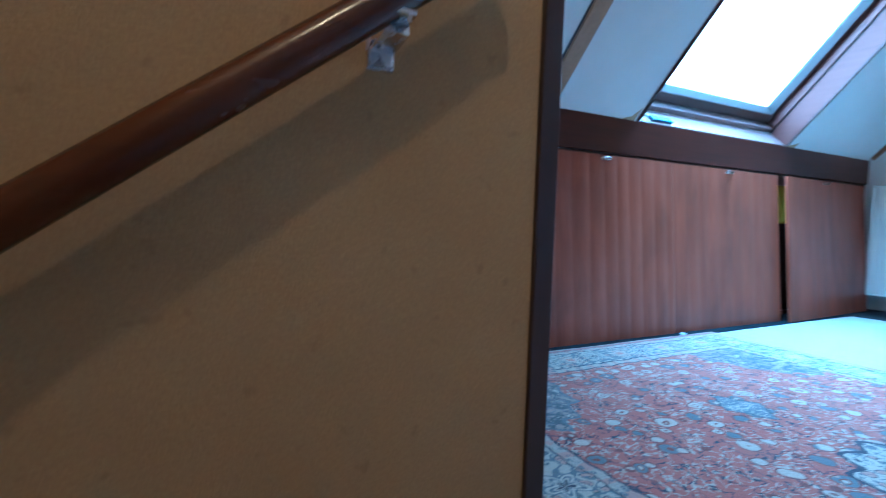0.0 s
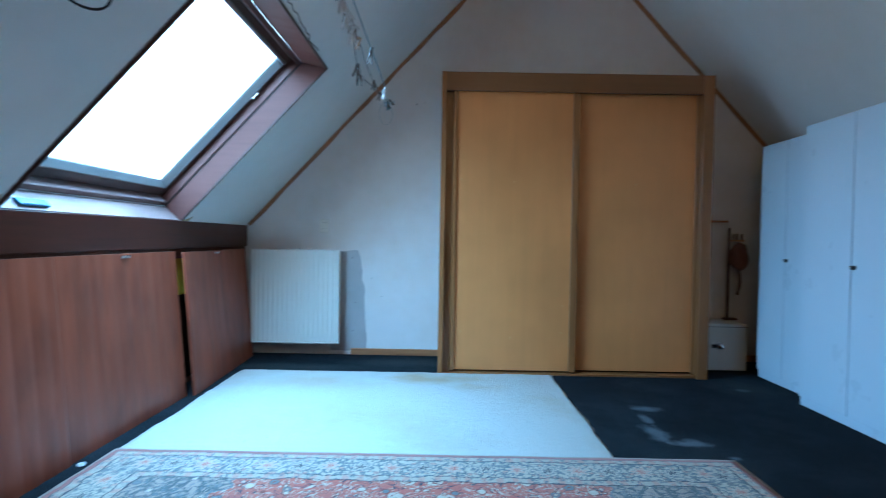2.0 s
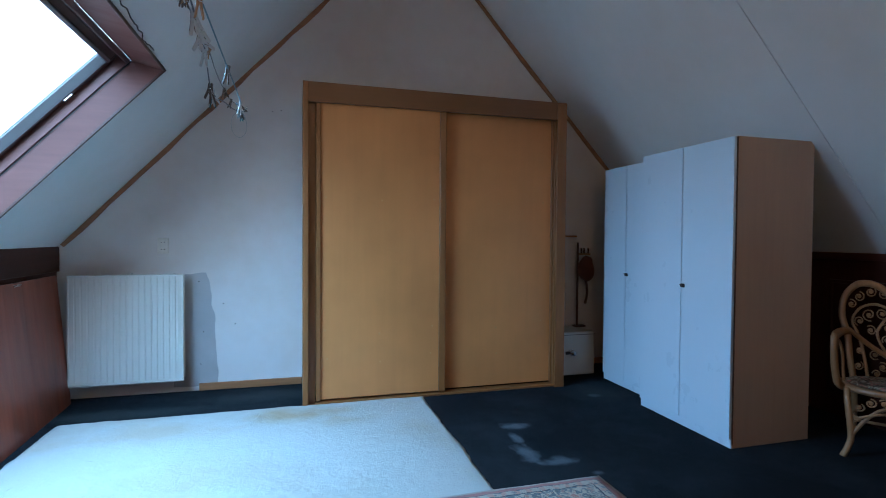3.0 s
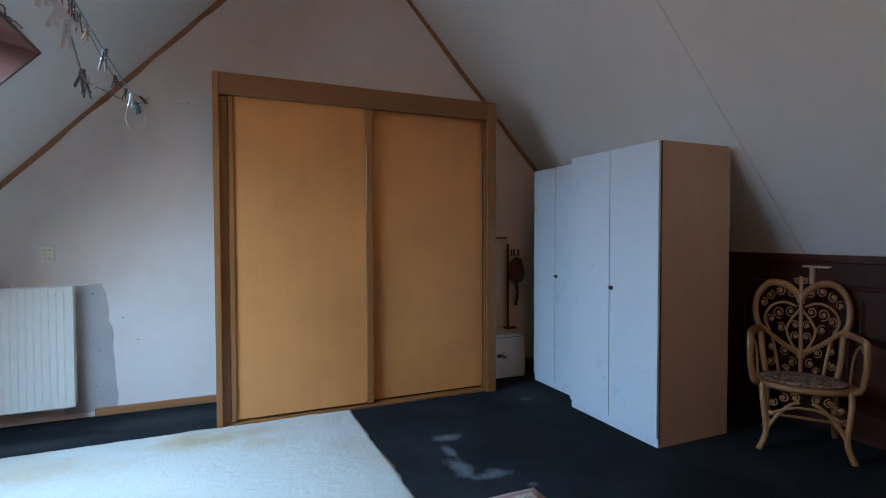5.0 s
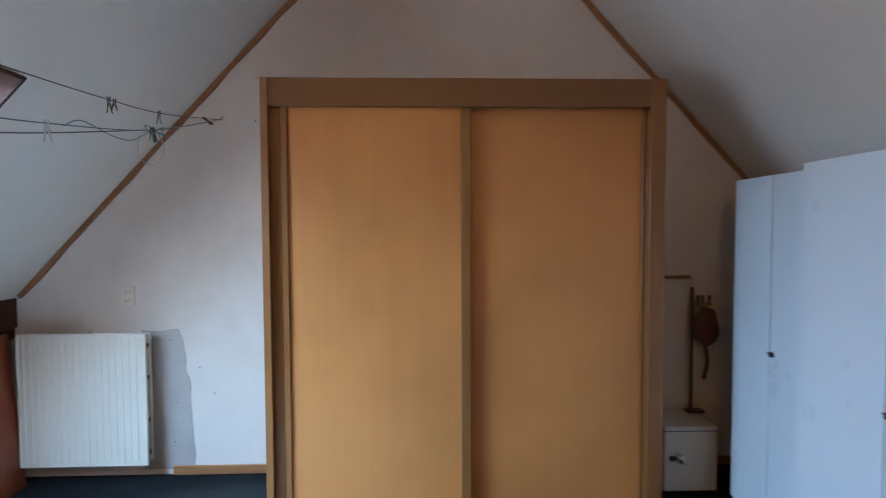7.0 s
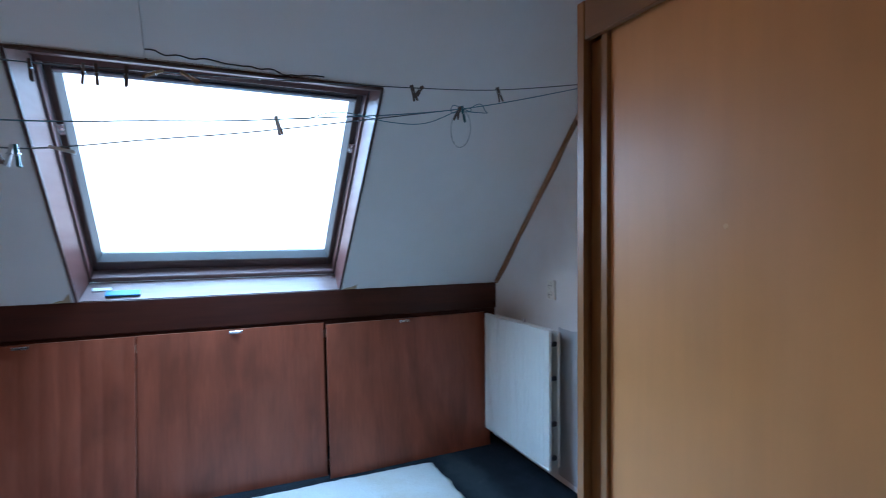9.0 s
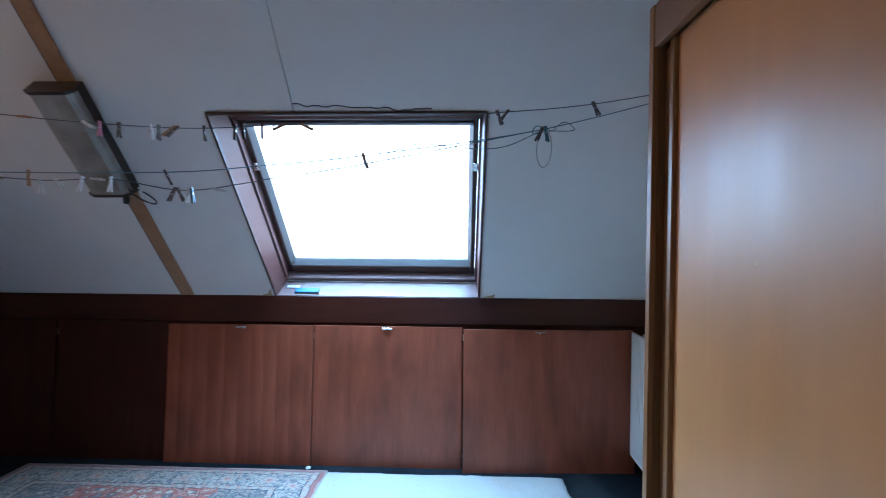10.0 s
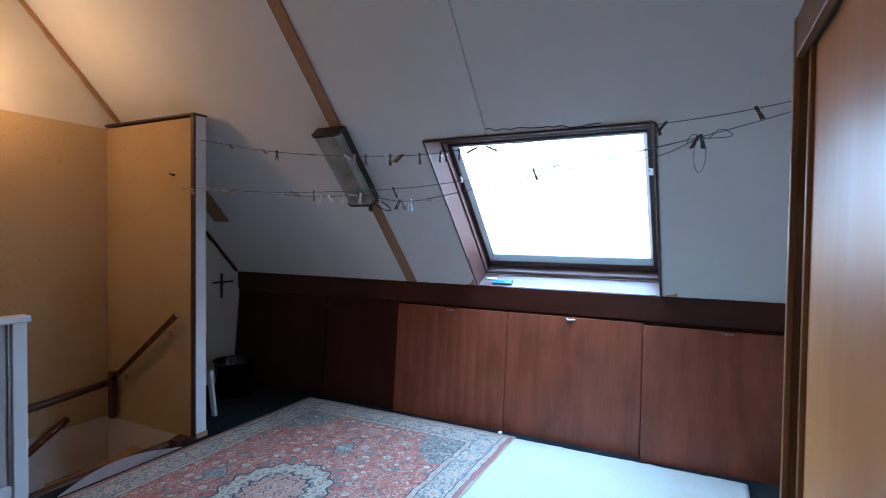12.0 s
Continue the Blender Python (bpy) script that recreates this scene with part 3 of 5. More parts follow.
part("side_lining", lining([slope_pt(OU0, OY0), slope_pt(OU1, OY0), slope_pt(SU1, SY0, LD), slope_pt(SU0, SY0, LD)], (0, -0.02, 0)), M_LINING, window)
part("side_lining", lining([slope_pt(OU0, OY1), slope_pt(OU1, OY1), slope_pt(SU1, SY1, LD), slope_pt(SU0, SY1, LD)], (0, 0.02, 0)), M_LINING, window)
# architrave on the slope
for a in ((OU0, OU1 + 0.014, OY0 - 0.012, OY0), (OU0, OU1 + 0.014, OY1, OY1 + 0.012), (OU1, OU1 + 0.014, OY0, OY1)):
    part("architrave", slope_box(*a, -0.012, 0.002, 0.003), M_TRIM, window)
# outer frame, sash, bead and pane
for side in (0, 1):
    def across(a, b):
        return (SY0 + a, SY0 + b) if side == 0 else (SY1 - b, SY1 - a)
    part("frame_stile", slope_box(SU0, SU1, *across(-0.002, 0.010), LD + 0.004, SD + 0.06, 0.002), M_LINING, window)
    part("seal", slope_box(SU0, SU1, *across(-0.006, 0.002), LD - 0.002, LD + 0.004), M_DARK, window, "dark joint in the reveal")
    part("sash_stile", slope_box(SU0 + 0.032, SU1 - 0.03, *across(0.013, 0.040), SD, SD + 0.06, 0.004), M_TRIM, window)
    a = [SY0 + 0.040, SY0 + 0.060] if side == 0 else [SY1 - 0.040, SY1 - 0.060]
    part("glazing_bead", bead_strip(*a, SU0 + 0.095, SU1 - 0.09, True), M_BEADPAINT, window, "pale glazing bead")
    part("hinge_plate", slope_box(SU1 - 0.36, SU1 - 0.31, *across(0.011, 0.036), SD - 0.007, SD + 0.002, 0.002), M_STEEL, window)
# lower rail takes the sill's colour, with the painted-in sheen
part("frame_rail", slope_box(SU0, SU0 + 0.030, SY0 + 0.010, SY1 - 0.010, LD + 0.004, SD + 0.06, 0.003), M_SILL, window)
part("frame_rail", slope_box(SU1 - 0.028, SU1, SY0 + 0.010, SY1 - 0.010, LD + 0.004, SD + 0.06, 0.003), M_LINING, window)
part("sash_rail", slope_box(SU0 + 0.034, SU0 + 0.092, SY0 + 0.040, SY1 - 0.040, SD, SD + 0.06, 0.004), M_TRIM, window)
part("sash_rail", slope_box(SU1 - 0.068, SU1 - 0.03, SY0 + 0.040, SY1 - 0.040, SD, SD + 0.06, 0.004), M_TRIM, window)
part("glazing_bead", bead_strip(SU0 + 0.092, SU0 + 0.116, SY0 + 0.040, SY1 - 0.040, False), M_BEADPAINT, window, "pale glazing bead")
part("vent_bar", slope_box(SU1 - 0.088, SU1 - 0.068, SY0 + 0.040, SY1 - 0.040, SD - 0.008, SD + 0.05, 0.005), M_GREYALU, window, "grey metal ventilation bar")
pane = part("pane", slope_box(SU0 + 0.09, SU1 - 0.07, SY0 + 0.045, SY1 - 0.045, SD + 0.053, SD + 0.058), M_GLASS, window)
pane.visible_shadow = False

# ---- knee wall panels ----
def leaning_panel(y0, y1, x_a, x_b, top, handle_y=None, mat=M_PANEL, label="", ripple=0.0):
    """A loose panel; x_a and x_b are its set-out at its two ends."""
    ob = thing("knee_wall_panel", Matrix.Translation(((x_a + x_b) / 2, (y0 + y1) / 2, 0)), label, "panel", "loose panels along the knee wall")
    w, sk = (y1 - y0) / 2 - 0.0008, (x_b - x_a) / 2
    lean, n = 0.075, int((y1 - y0) / 0.0065)
    bm = bmesh.new()
    rows = []
    for k in range(n + 1):
        t = k / n
        y = -w + 2 * w * t
        x = -sk + 2 * sk * t
        phase = (y0 + w + y) / 0.088 + 0.6 * noise.noise(((y0 + y) * 2.5, 3, 0))
        fade = 0.55 + 0.45 * noise.noise(((y0 + y) * 2.0, 9, 0))
        rim = min(1.0, 12 * t, 12 * (1 - t))
        dx = ripple * fade * rim * (abs(math.sin(math.pi * phase)) - 0.64)
        ends = 0.0025 * (k in (0, n))
        rows.append([bm.verts.new(c) for c in ((x + lean + dx - ends, y, 0.0), (x + dx - ends, y, top), (x - 0.016, y, top), (x + lean - 0.016, y, 0.0))])
    for a, b in zip(rows, rows[1:]):
        for i in range(4):
            bm.faces.new((a[i], a[(i + 1) % 4], b[(i + 1) % 4], b[i]))
    bm.faces.new(rows[0][::-1])
    bm.faces.new(rows[-1])
    part("board", bm, mat, ob)
    if handle_y is not None:
        hy = handle_y - (y0 + y1) / 2
        fx = sk * hy / w + 0.002
        bm = box(fx, fx + 0.006, hy - 0.032, hy + 0.032, top - 0.022, top - 0.008, 0.002)
        part("handle_plate", bm, M_STEEL, ob, "small shiny metal grip")
        part("handle_lip", box(fx + 0.006, fx + 0.016, hy - 0.026, hy + 0.026, top - 0.012, top - 0.008, 0.0015), M_STEEL, ob)
    return ob


PANEL_LABEL = "reddish mahogany veneer panel leaning against the knee wall"
leaning_panel(-2.985, -2.062, 0.028, 0.034, 0.846, -2.52, M_PANEL, PANEL_LABEL, 0.005)
leaning_panel(-2.06, -1.135, 0.026, 0.034, 0.846, -1.60, M_PANEL, PANEL_LABEL, 0.002)
leaning_panel(-1.13, -0.10, 0.082, 0.034, 0.842, -0.66, M_PANEL, "reddish mahogany veneer panel set askew in the knee wall", 0.0008)
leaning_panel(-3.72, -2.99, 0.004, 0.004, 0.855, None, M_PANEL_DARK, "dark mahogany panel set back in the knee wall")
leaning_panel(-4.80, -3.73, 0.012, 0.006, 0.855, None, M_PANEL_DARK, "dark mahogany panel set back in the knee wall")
# added backing board; its near-black colour stands in for shade behind the panels
structure("crawl_space_board", box(-0.32, -0.30, YB, 0, 0, 0.7), M_VOID, "added near-black board standing in for shade behind the knee wall", "wall")

# ---- rugs ----
def rug(name, x0, x1, y0, y1, z0, h, mat, label, wave, seed, lumps=0.0):
    """A rug with a slightly wavy edge and surface."""
    cx, cy = (x0 + x1) / 2, (y0 + y1) / 2
    nx, ny = (120, 80) if lumps else (48, 34)
    bm = bmesh.new()
    top = {}
    for i in range(nx + 1):
        for j in range(ny + 1):
            x, y = x0 + (x1 - x0) * i / nx - cx, y0 + (y1 - y0) * j / ny - cy
            if i in (0, nx):
                x += (noise.noise((seed, y * 3.0, 0)) + 0.5 * noise.noise((seed, y * 9.0, 3)) + lumps * noise.noise((seed, y * 30.0, 6))) * wave
            if j in (0, ny):
                y += (noise.noise((x * 3.0, seed, 5)) + 0.5 * noise.noise((x * 9.0, seed, 8)) + lumps * noise.noise((x * 30.0, seed, 9))) * wave
            edge = i in (0, nx) or j in (0, ny)
            z = h * (0.45 if edge else 1.0) + (0 if edge else 0.002 * noise.noise((x * 3, y * 3, seed)) + 0.006 * lumps * noise.noise((x * 22, y * 22, seed)))
            top[i, j] = bm.verts.new((x, y, z))
    for i in range(nx):
        for j in range(ny):
            bm.faces.new((top[i, j], top[i + 1, j], top[i + 1, j + 1], top[i, j + 1]))
    rim = [(i, 0) for i in range(nx)] + [(nx, j) for j in range(ny)] + [(i, ny) for i in range(nx, 0, -1)] + [(0, j) for j in range(ny, 0, -1)]
    low = [bm.verts.new((top[k].co.x, top[k].co.y, 0)) for k in rim]
    for k in range(len(rim)):
        n = (k + 1) % len(rim)
        bm.faces.new((low[k], low[n], top[rim[n]], top[rim[k]]))
    bm.faces.new(low[::-1])
    ob = link_mesh(name, bm, mat, True)
    ob.location = (cx, cy, z0)
    return tagged(ob, label, "rug")


rug("white_rug", 0.2, 2.365, -1.97, -0.55, 0.0, 0.012, M_WHITERUG, "worn off-white pile rug with brownish stains on black carpet", 0.02, 3, 0.4)
rug("persian_rug", 0.2, 2.87, -3.755, -1.925, 0.0125, 0.010, M_PERSIAN, "faded red Persian rug with medallion and cream floral border", 0.006, 7)

# ---- built-in closet ----
M_OAK_CAP = wood("pale_oak_plug", (0.60, 0.30, 0.10), 0.44, 2, 9, 0.1)
CX0, CX1, CY, CH = 1.568, 3.445, -0.56, 2.1
closet = thing("sliding_door_closet", Matrix.Translation((CX0, CY, 0)), "oak veneer closet with two closed sliding doors", "closet")
CW, CD = CX1 - CX0, -CY
part("side_panel", box(0, 0.022, 0.004, CD, 0, CH, 0.002), M_OAK_FRAME, closet)
part("side_panel", box(CW - 0.022, CW, 0.004, CD, 0, CH, 0.002), M_OAK_FRAME, closet)
part("top_panel", box(0.022, CW - 0.022, 0.03, CD, CH - 0.03, CH - 0.006), M_OAK_FRAME, closet)
part("back_panel", box(0.022, CW - 0.022, CD - 0.02, CD - 0.004, 0, CH - 0.03), M_OAK_FRAME, closet)
part("jamb", box(0, 0.034, -0.014, 0.004, 0, CH, 0.002), M_OAK_FRAME, closet)
part("jamb", box(CW - 0.075, CW, -0.014, 0.004, 0, CH, 0.002), M_OAK_FRAME, closet)
part("header", box(0.034, CW - 0.075, -0.010, 0.012, 1.972, CH, 0.002), M_OAK_HEADER, closet)
part("jamb_return", box(0.022, 0.078, 0.028, 0.10, 0, 1.97, 0.001), M_OAK_FRAME, closet)
part("jamb_return", box(CW - 0.068, CW - 0.022, 0.03, 0.10, 0, 1.97, 0.001), M_OAK_FRAME, closet)
part("floor_track", box(0.078, CW - 0.07, 0.012, 0.09, 0, 0.016, 0.002), M_OAK_FRAME, closet, "worn oak floor track")
part("top_track", box(0.078, CW - 0.07, 0.014, 0.09, 1.987, 2.01, 0.002), M_DARK, closet, "dark sliding track")


def sliding_door(x0, x1, y, strip_left, strip_right):
    d = part("sliding_door", box(x0, x1, y, y + 0.018, 0.03, 1.985, 0.0015), M_OAK, closet, "plain oak veneer sliding door")
    if strip_left:
        part("edge_profile", box(x0 - 0.030, x0, y - 0.014, y + 0.02, 0.025, 1.985, 0.003), M_OAK_FRAME, d)
    if strip_right:
        part("edge_profile", box(x1, x1 + 0.045, y - 0.014, y + 0.02, 0.025, 1.985, 0.003), M_OAK_FRAME, d)
    return d


doors = [sliding_door(0.112, 0.918, 0.030, True, True), sliding_door(0.94, CW - 0.085, 0.066, False, False)]
for d, y, x0, x1 in ((doors[0], 0.030, 0.15, 0.87), (doors[1], 0.066, 1.02, 1.72)):
    for z in (0.28, 0.47, 1.36):
        for k in range(3):
            x = x0 + (x1 - x0) * k / 2 + 0.01 * math.sin(9 * z + k)
            part("screw_cap", lathe([(0.007, 0), (0.0065, 0.0005), (0.003, 0.0007)], 10, None, Matrix.Translation((x, y, z + 0.02 * math.cos(k * 3 + z))) @ Matrix.Rotation(radians(90), 4, 'X')), M_OAK_CAP, d)
part("edge_profile", box(CW - 0.085, CW - 0.07, 0.05, 0.086, 0.025, 1.985, 0.002), M_OAK_FRAME, closet)

# ---- wardrobes ----
def wardrobe(x0, x1, y0, y1, h, gap, knob_z, label):
    """A narrow wardrobe whose two doors face the room's west."""
    ob = thing("wardrobe", Matrix.Translation((x0, y0, 0)), label, "wardrobe", "white wardrobes")
    D, Wd, g = x1 - x0, y1 - y0, gap - y0
    part("side_panel", box(0.02, D, 0, 0.018, 0, h, 0.001), M_BEECH, ob, "pinkish beige wood-effect side")
    part("side_panel", box(0.02, D, Wd - 0.018, Wd, 0, h, 0.001), M_BEECH, ob)
    part("top_panel", box(0.02, D, 0.018, Wd - 0.018, h - 0.018, h - 0.001), M_MELAMINE, ob)
    part("back_panel", box(D - 0.006, D, 0.018, Wd - 0.018, 0.05, h - 0.02), M_BEECH, ob)
    part("base_panel", box(0.03, D - 0.01, 0.018, Wd - 0.018, 0.05, 0.068), M_MELAMINE, ob)
    part("plinth", box(0.012, 0.028, 0.002, Wd - 0.002, 0, 0.05, 0.001), M_MELAMINE, ob)
    part("edge_band", box(0.019, 0.0225, -0.002, 0.02, 0.02, h - 0.004), M_TRIM, ob, "dark gap beside the door")
    d = part("door", box(0, 0.017, 0.002, g - 0.0025, 0.052, h - 0.002, 0.0015), M_MELAMINE, ob)
    part("door", box(0, 0.017, g + 0.0025, Wd - 0.002, 0.052, h - 0.002, 0.0015), M_MELAMINE, ob)
    part("door_gap", box(0.012, 0.016, g - 0.0025, g + 0.0025, 0.052, h - 0.002), M_DARK, ob, "dark gap between the doors")
    k = part("knob", box(-0.016, 0, g - 0.034, g - 0.010, knob_z - 0.011, knob_z + 0.011, 0.003), M_DARK, d, "small black square knob")
    part("knob_base", box(-0.018, -0.002, g - 0.008, g - 0.001, knob_z + 0.001, knob_z + 0.008, 0.001), M_STEEL, d)
    return ob


wardrobe(3.725, 4.268, -1.812, -1.075, 1.648, -1.44, 0.834, "tall white wardrobe with two doors and beige sides")
wardrobe(3.86, 4.225, -1.07, -0.44, 1.642, -0.715, 0.842, "white wardrobe set back under the sloping ceiling")

# ---- further materials ----
M_FLAKE = painted("tan_filler", (0.46, 0.36, 0.22), 0.8)
M_FRAY = carpet("brown_carpet_remnant", (0.10, 0.035, 0.02), (0.05, 0.02, 0.012))
M_BINMETAL = metal("black_metal", (0.06, 0.065, 0.07), 0.22)
M_CASE = painted("cream_case", (0.58, 0.55, 0.47), 0.45)
M_BAG = plastic("worn_brown_leather", (0.12, 0.045, 0.03), 0.5)
M_YELLOW = painted("yellow_insulation", (0.55, 0.38, 0.02), 0.8)

# ---- on the gable wall ----
def radiator():
    w, h = 0.69, 0.737
    ob = thing("radiator", Matrix.Translation((0.095, -0.13, 0.108)), "cream enamelled panel radiator hung on the gable wall", "radiator")
    bm = bmesh.new()
    n = 17
    prof = [(0.0, 0.006)]
    for i in range(n):
        x = 0.045 + (w - 0.09) * i / (n - 1)
        prof += [(x - 0.007, 0.0), (x - 0.003, 0.006), (x + 0.003, 0.006), (x + 0.007, 0.0)]
    prof += [(w, 0.006)]
    front = []
    for z in (0.012, 0.03, h - 0.03, h - 0.012):
        edge = z in (0.012, h - 0.012)
        front.append([bm.verts.new((x, 0.001 if edge else y * 0.7 if 0 < x < w else 0.006, z)) for x, y in prof])
    for a, b in zip(front, front[1:]):
        for i in range(len(prof) - 1):
            bm.faces.new((a[i], a[i + 1], b[i + 1], b[i]))
    part("front_panel", bm, M_RADIATOR, ob)
    part("front_body", box(0.002, w - 0.002, 0.0075, 0.017, 0.012, h - 0.012), M_RADIATOR, ob)
    part("rim", box(0, w, -0.001, 0.018, h - 0.014, h, 0.004), M_RADIATOR, ob)
    part("rim", box(0, w, -0.001, 0.018, 0, 0.014, 0.004), M_RADIATOR, ob)
    for x in (0, w - 0.012):
        part("rim", box(x, x + 0.012, -0.001, 0.018, 0.014, h - 0.014, 0.003), M_RADIATOR, ob)
    part("back_panel", box(0.012, w - 0.004, 0.060, 0.074, 0.01, h - 0.01, 0.004), M_RADIATOR, ob)
    for z in (0.06, 0.24, 0.48, 0.66):
        part("connector", box(w - 0.03, w - 0.012, 0.017, 0.060, z - 0.012, z + 0.012, 0.002), M_DARK, ob)
        part("connector", box(0.012, 0.03, 0.017, 0.060, z - 0.012, z + 0.012, 0.002), M_DARK, ob)
    for x in (0.10, w - 0.12):
        part("bracket", box(x, x + 0.03, 0.074, 0.128, 0.08, h - 0.05, 0.002), M_RADIATOR, ob)
    part("bleed_valve", lathe([(0.008, 0), (0.008, 0.014), (0.005, 0.02)], 10, None, Matrix.Translation((0.36, 0.066, h - 0.012))), M_STEEL, ob)


radiator()


def ragged(outline, y0, y1, step, amount, seed):
    """A flat patch with a ragged rim on the gable wall, from x and z corners."""
    pts = []
    for (ax, az), (bx, bz) in zip(outline, outline[1:] + outline[:1]):
        n = max(2, int(math.hypot(bx - ax, bz - az) / step))
        for k in range(n):
            t = k / n
            x, z = ax + (bx - ax) * t, az + (bz - az) * t
            pts.append((x + amount * noise.noise((x * 14, z * 14, seed)), z + amount * noise.noise((x * 14, z * 14, seed + 4))))
    return prism(pts, y0, y1)


structure("bare_plaster_patch", ragged([(0.70, 0.03), (0.985, 0.03), (0.96, 0.5), (0.925, 0.80), (0.90, 0.84), (0.74, 0.835), (0.70, 0.84)], -0.003, 0, 0.03, 0.014, 1),
          M_PATCH, "bare grey plaster patch beside the radiator", "wall patch")
structure("baseboard", box(0.86, 1.566, -0.014, 0, 0, 0.052, 0.003), M_BASE, "narrow bare wood baseboard", "baseboard")
structure("baseboard_east", box(3.447, W - 0.02, -0.014, 0, 0, 0.052, 0.003), M_BASE, "narrow bare wood baseboard", "baseboard")


def socket(x, z):
    ob = thing("wall_socket", Matrix.Translation((x, 0, z)), "cream double wall socket, vertical, on white plaster", "socket")
    part("frame", box(-0.036, 0.036, -0.012, 0, -0.055, 0.055, 0.006, None, 2), M_CREAM_PLASTIC, ob)
    for dz in (0.025, -0.025):
        bm = lathe([(0.021, 0), (0.021, 0.006), (0.018, 0.0065), (0.0175, 0.0015), (0.002, 0.001)], 20, None, Matrix.Translation((0, -0.0105, dz)) @ Matrix.Rotation(radians(90), 4, 'X'))
        o = part("socket_well", bm, M_CREAM_PLASTIC, ob)
        for dx in (-0.0095, 0.0095):
            part("contact_hole", lathe([(0.003, 0), (0.003, 0.0015)], 8, None, Matrix.Translation((dx, -0.0125, dz)) @ Matrix.Rotation(radians(90), 4, 'X')), M_DARK, o)


M_CREAM_PLASTIC = plastic("cream_plastic", (0.76, 0.73, 0.65), 0.35)
socket(0.633, 1.034)
for x, z in ((0.86, 0.78), (0.89, 0.42), (0.87, 0.19), (1.36, 2.02), (1.02, 0.62), (1.10, 0.47), (1.42, 2.03)):
    tagged(link_mesh("screw_plug", lathe([(0.004, 0), (0.004, 0.003), (0.002, 0.004)], 8, None, Matrix.Translation((x, 0, z)) @ Matrix.Rotation(radians(90), 4, 'X')), M_DARK),
           "small dark wall plug in the plaster", "wall plug", "wall plugs")

# ---- on the skylight slope ----
structure("rafter_batten", slope_box(0.02, UT - 0.02, -2.905, -2.825, -0.012, 0.0, 0.003), M_BATTEN, "bare pine batten up the sloping ceiling", "trim")
structure("rafter_batten_joint", slope_box(0.02, UT - 0.02, -2.912, -2.905, -0.006, 0.0), M_DARK, "dark joint beside the batten", "trim")
structure("rafter_batten_south", slope_box(0.66, 1.1, -4.60, -4.42, -0.014, 0.0, 0.003), M_BATTEN, "short bare batten behind the partition", "trim")


def strip_light():
    ob = thing("strip_light", Matrix(), "grimy grey strip light with dark end caps, unlit, on the batten", "ceiling lamp")
    u0, u1, y0, y1 = 0.88, 1.445, -3.005, -2.795
    part("base", slope_box(u0 + 0.01, u1 - 0.01, y0 + 0.03, y1 - 0.03, -0.045, -0.012, 0.003), M_GREYALU, ob)
    bm = bmesh.new()
    prof = [(y0, -0.045), (y0 + 0.008, -0.088), (y0 + 0.028, -0.105), (y1 - 0.028, -0.105), (y1 - 0.008, -0.088), (y1, -0.045)]
    for u, v in ((u0 + 0.012, u1 - 0.012),):
        ra = [bm.verts.new(slope_pt(u, y, d)) for y, d in prof]
        rb = [bm.verts.new(slope_pt(v, y, d)) for y, d in prof]
        for i in range(len(prof)):
            j = (i + 1) % len(prof)
            bm.faces.new((ra[i], ra[j], rb[j], rb[i]))
        bm.faces.new(ra)
        bm.faces.new(rb[::-1])
    part("diffuser", bm, M_DIFFUSER, ob, "grimy ribbed grey plastic cover")
    for u, v in ((u0, u0 + 0.014), (u1 - 0.014, u1)):
        bm = bmesh.new()
        pr = [(y0 - 0.004, -0.012), (y0 - 0.004, -0.09), (y0 + 0.026, -0.11), (y1 - 0.026, -0.11), (y1 + 0.004, -0.09), (y1 + 0.004, -0.012)]
        ra = [bm.verts.new(slope_pt(u, y, d)) for y, d in pr]
        rb = [bm.verts.new(slope_pt(v, y, d)) for y, d in pr]
        for i in range(len(pr)):
            j = (i + 1) % len(pr)
            bm.faces.new((ra[i], ra[j], rb[j], rb[i]))
        bm.faces.new(ra)
        bm.faces.new(rb[::-1])
        part("end_cap", bm, M_CAP, ob, "dark brown end cap")
    part("side_rail", slope_box(u0 + 0.014, u1 - 0.014, y1, y1 + 0.004, -0.06, -0.012), M_CAP, ob)
    c, tilt = Vector((0.638, -2.755, 1.60)), radians(35)
    ring = [c + Vector((0.07 * math.cos(a), 0.07 * math.sin(a) * math.cos(tilt), -0.07 * math.sin(a) * math.sin(tilt))) for a in (k * math.pi / 12 - 2.2 for k in range(24))]
    lead = smooth_path([slope_pt(0.895, -2.83, -0.05), slope_pt(0.87, -2.82, -0.06), ring[0]], 5)
    part("cable", tube(lead[:-1] + ring, 0.004, 6), M_DARK, ob, "looped black cable", True)
    part("plug", lathe([(0.006, 0), (0.014, 0.006), (0.016, 0.03), (0.010, 0.044), (0.004, 0.048)], 12, None, Matrix.Translation((0.676, -2.815, 1.555))), M_DARK, ob, "black plug", True)


def diffuser_material():
    m = Mat("grimy_diffuser", (0.36, 0.34, 0.29), 0.3)
    g, fine = m.noise(5, 5), m.noise(180, 2, (1, 1, 0.2))
    return m.set(m.mix(m.ramp(g, [(0.35, (0,)), (0.7, (1,))]), (0.42, 0.40, 0.35), (0.17, 0.155, 0.125)), None, fine, 0.15)


M_DIFFUSER = diffuser_material()
M_CAP = plastic("dark_brown_cap", (0.03, 0.022, 0.018), 0.4)
strip_light()

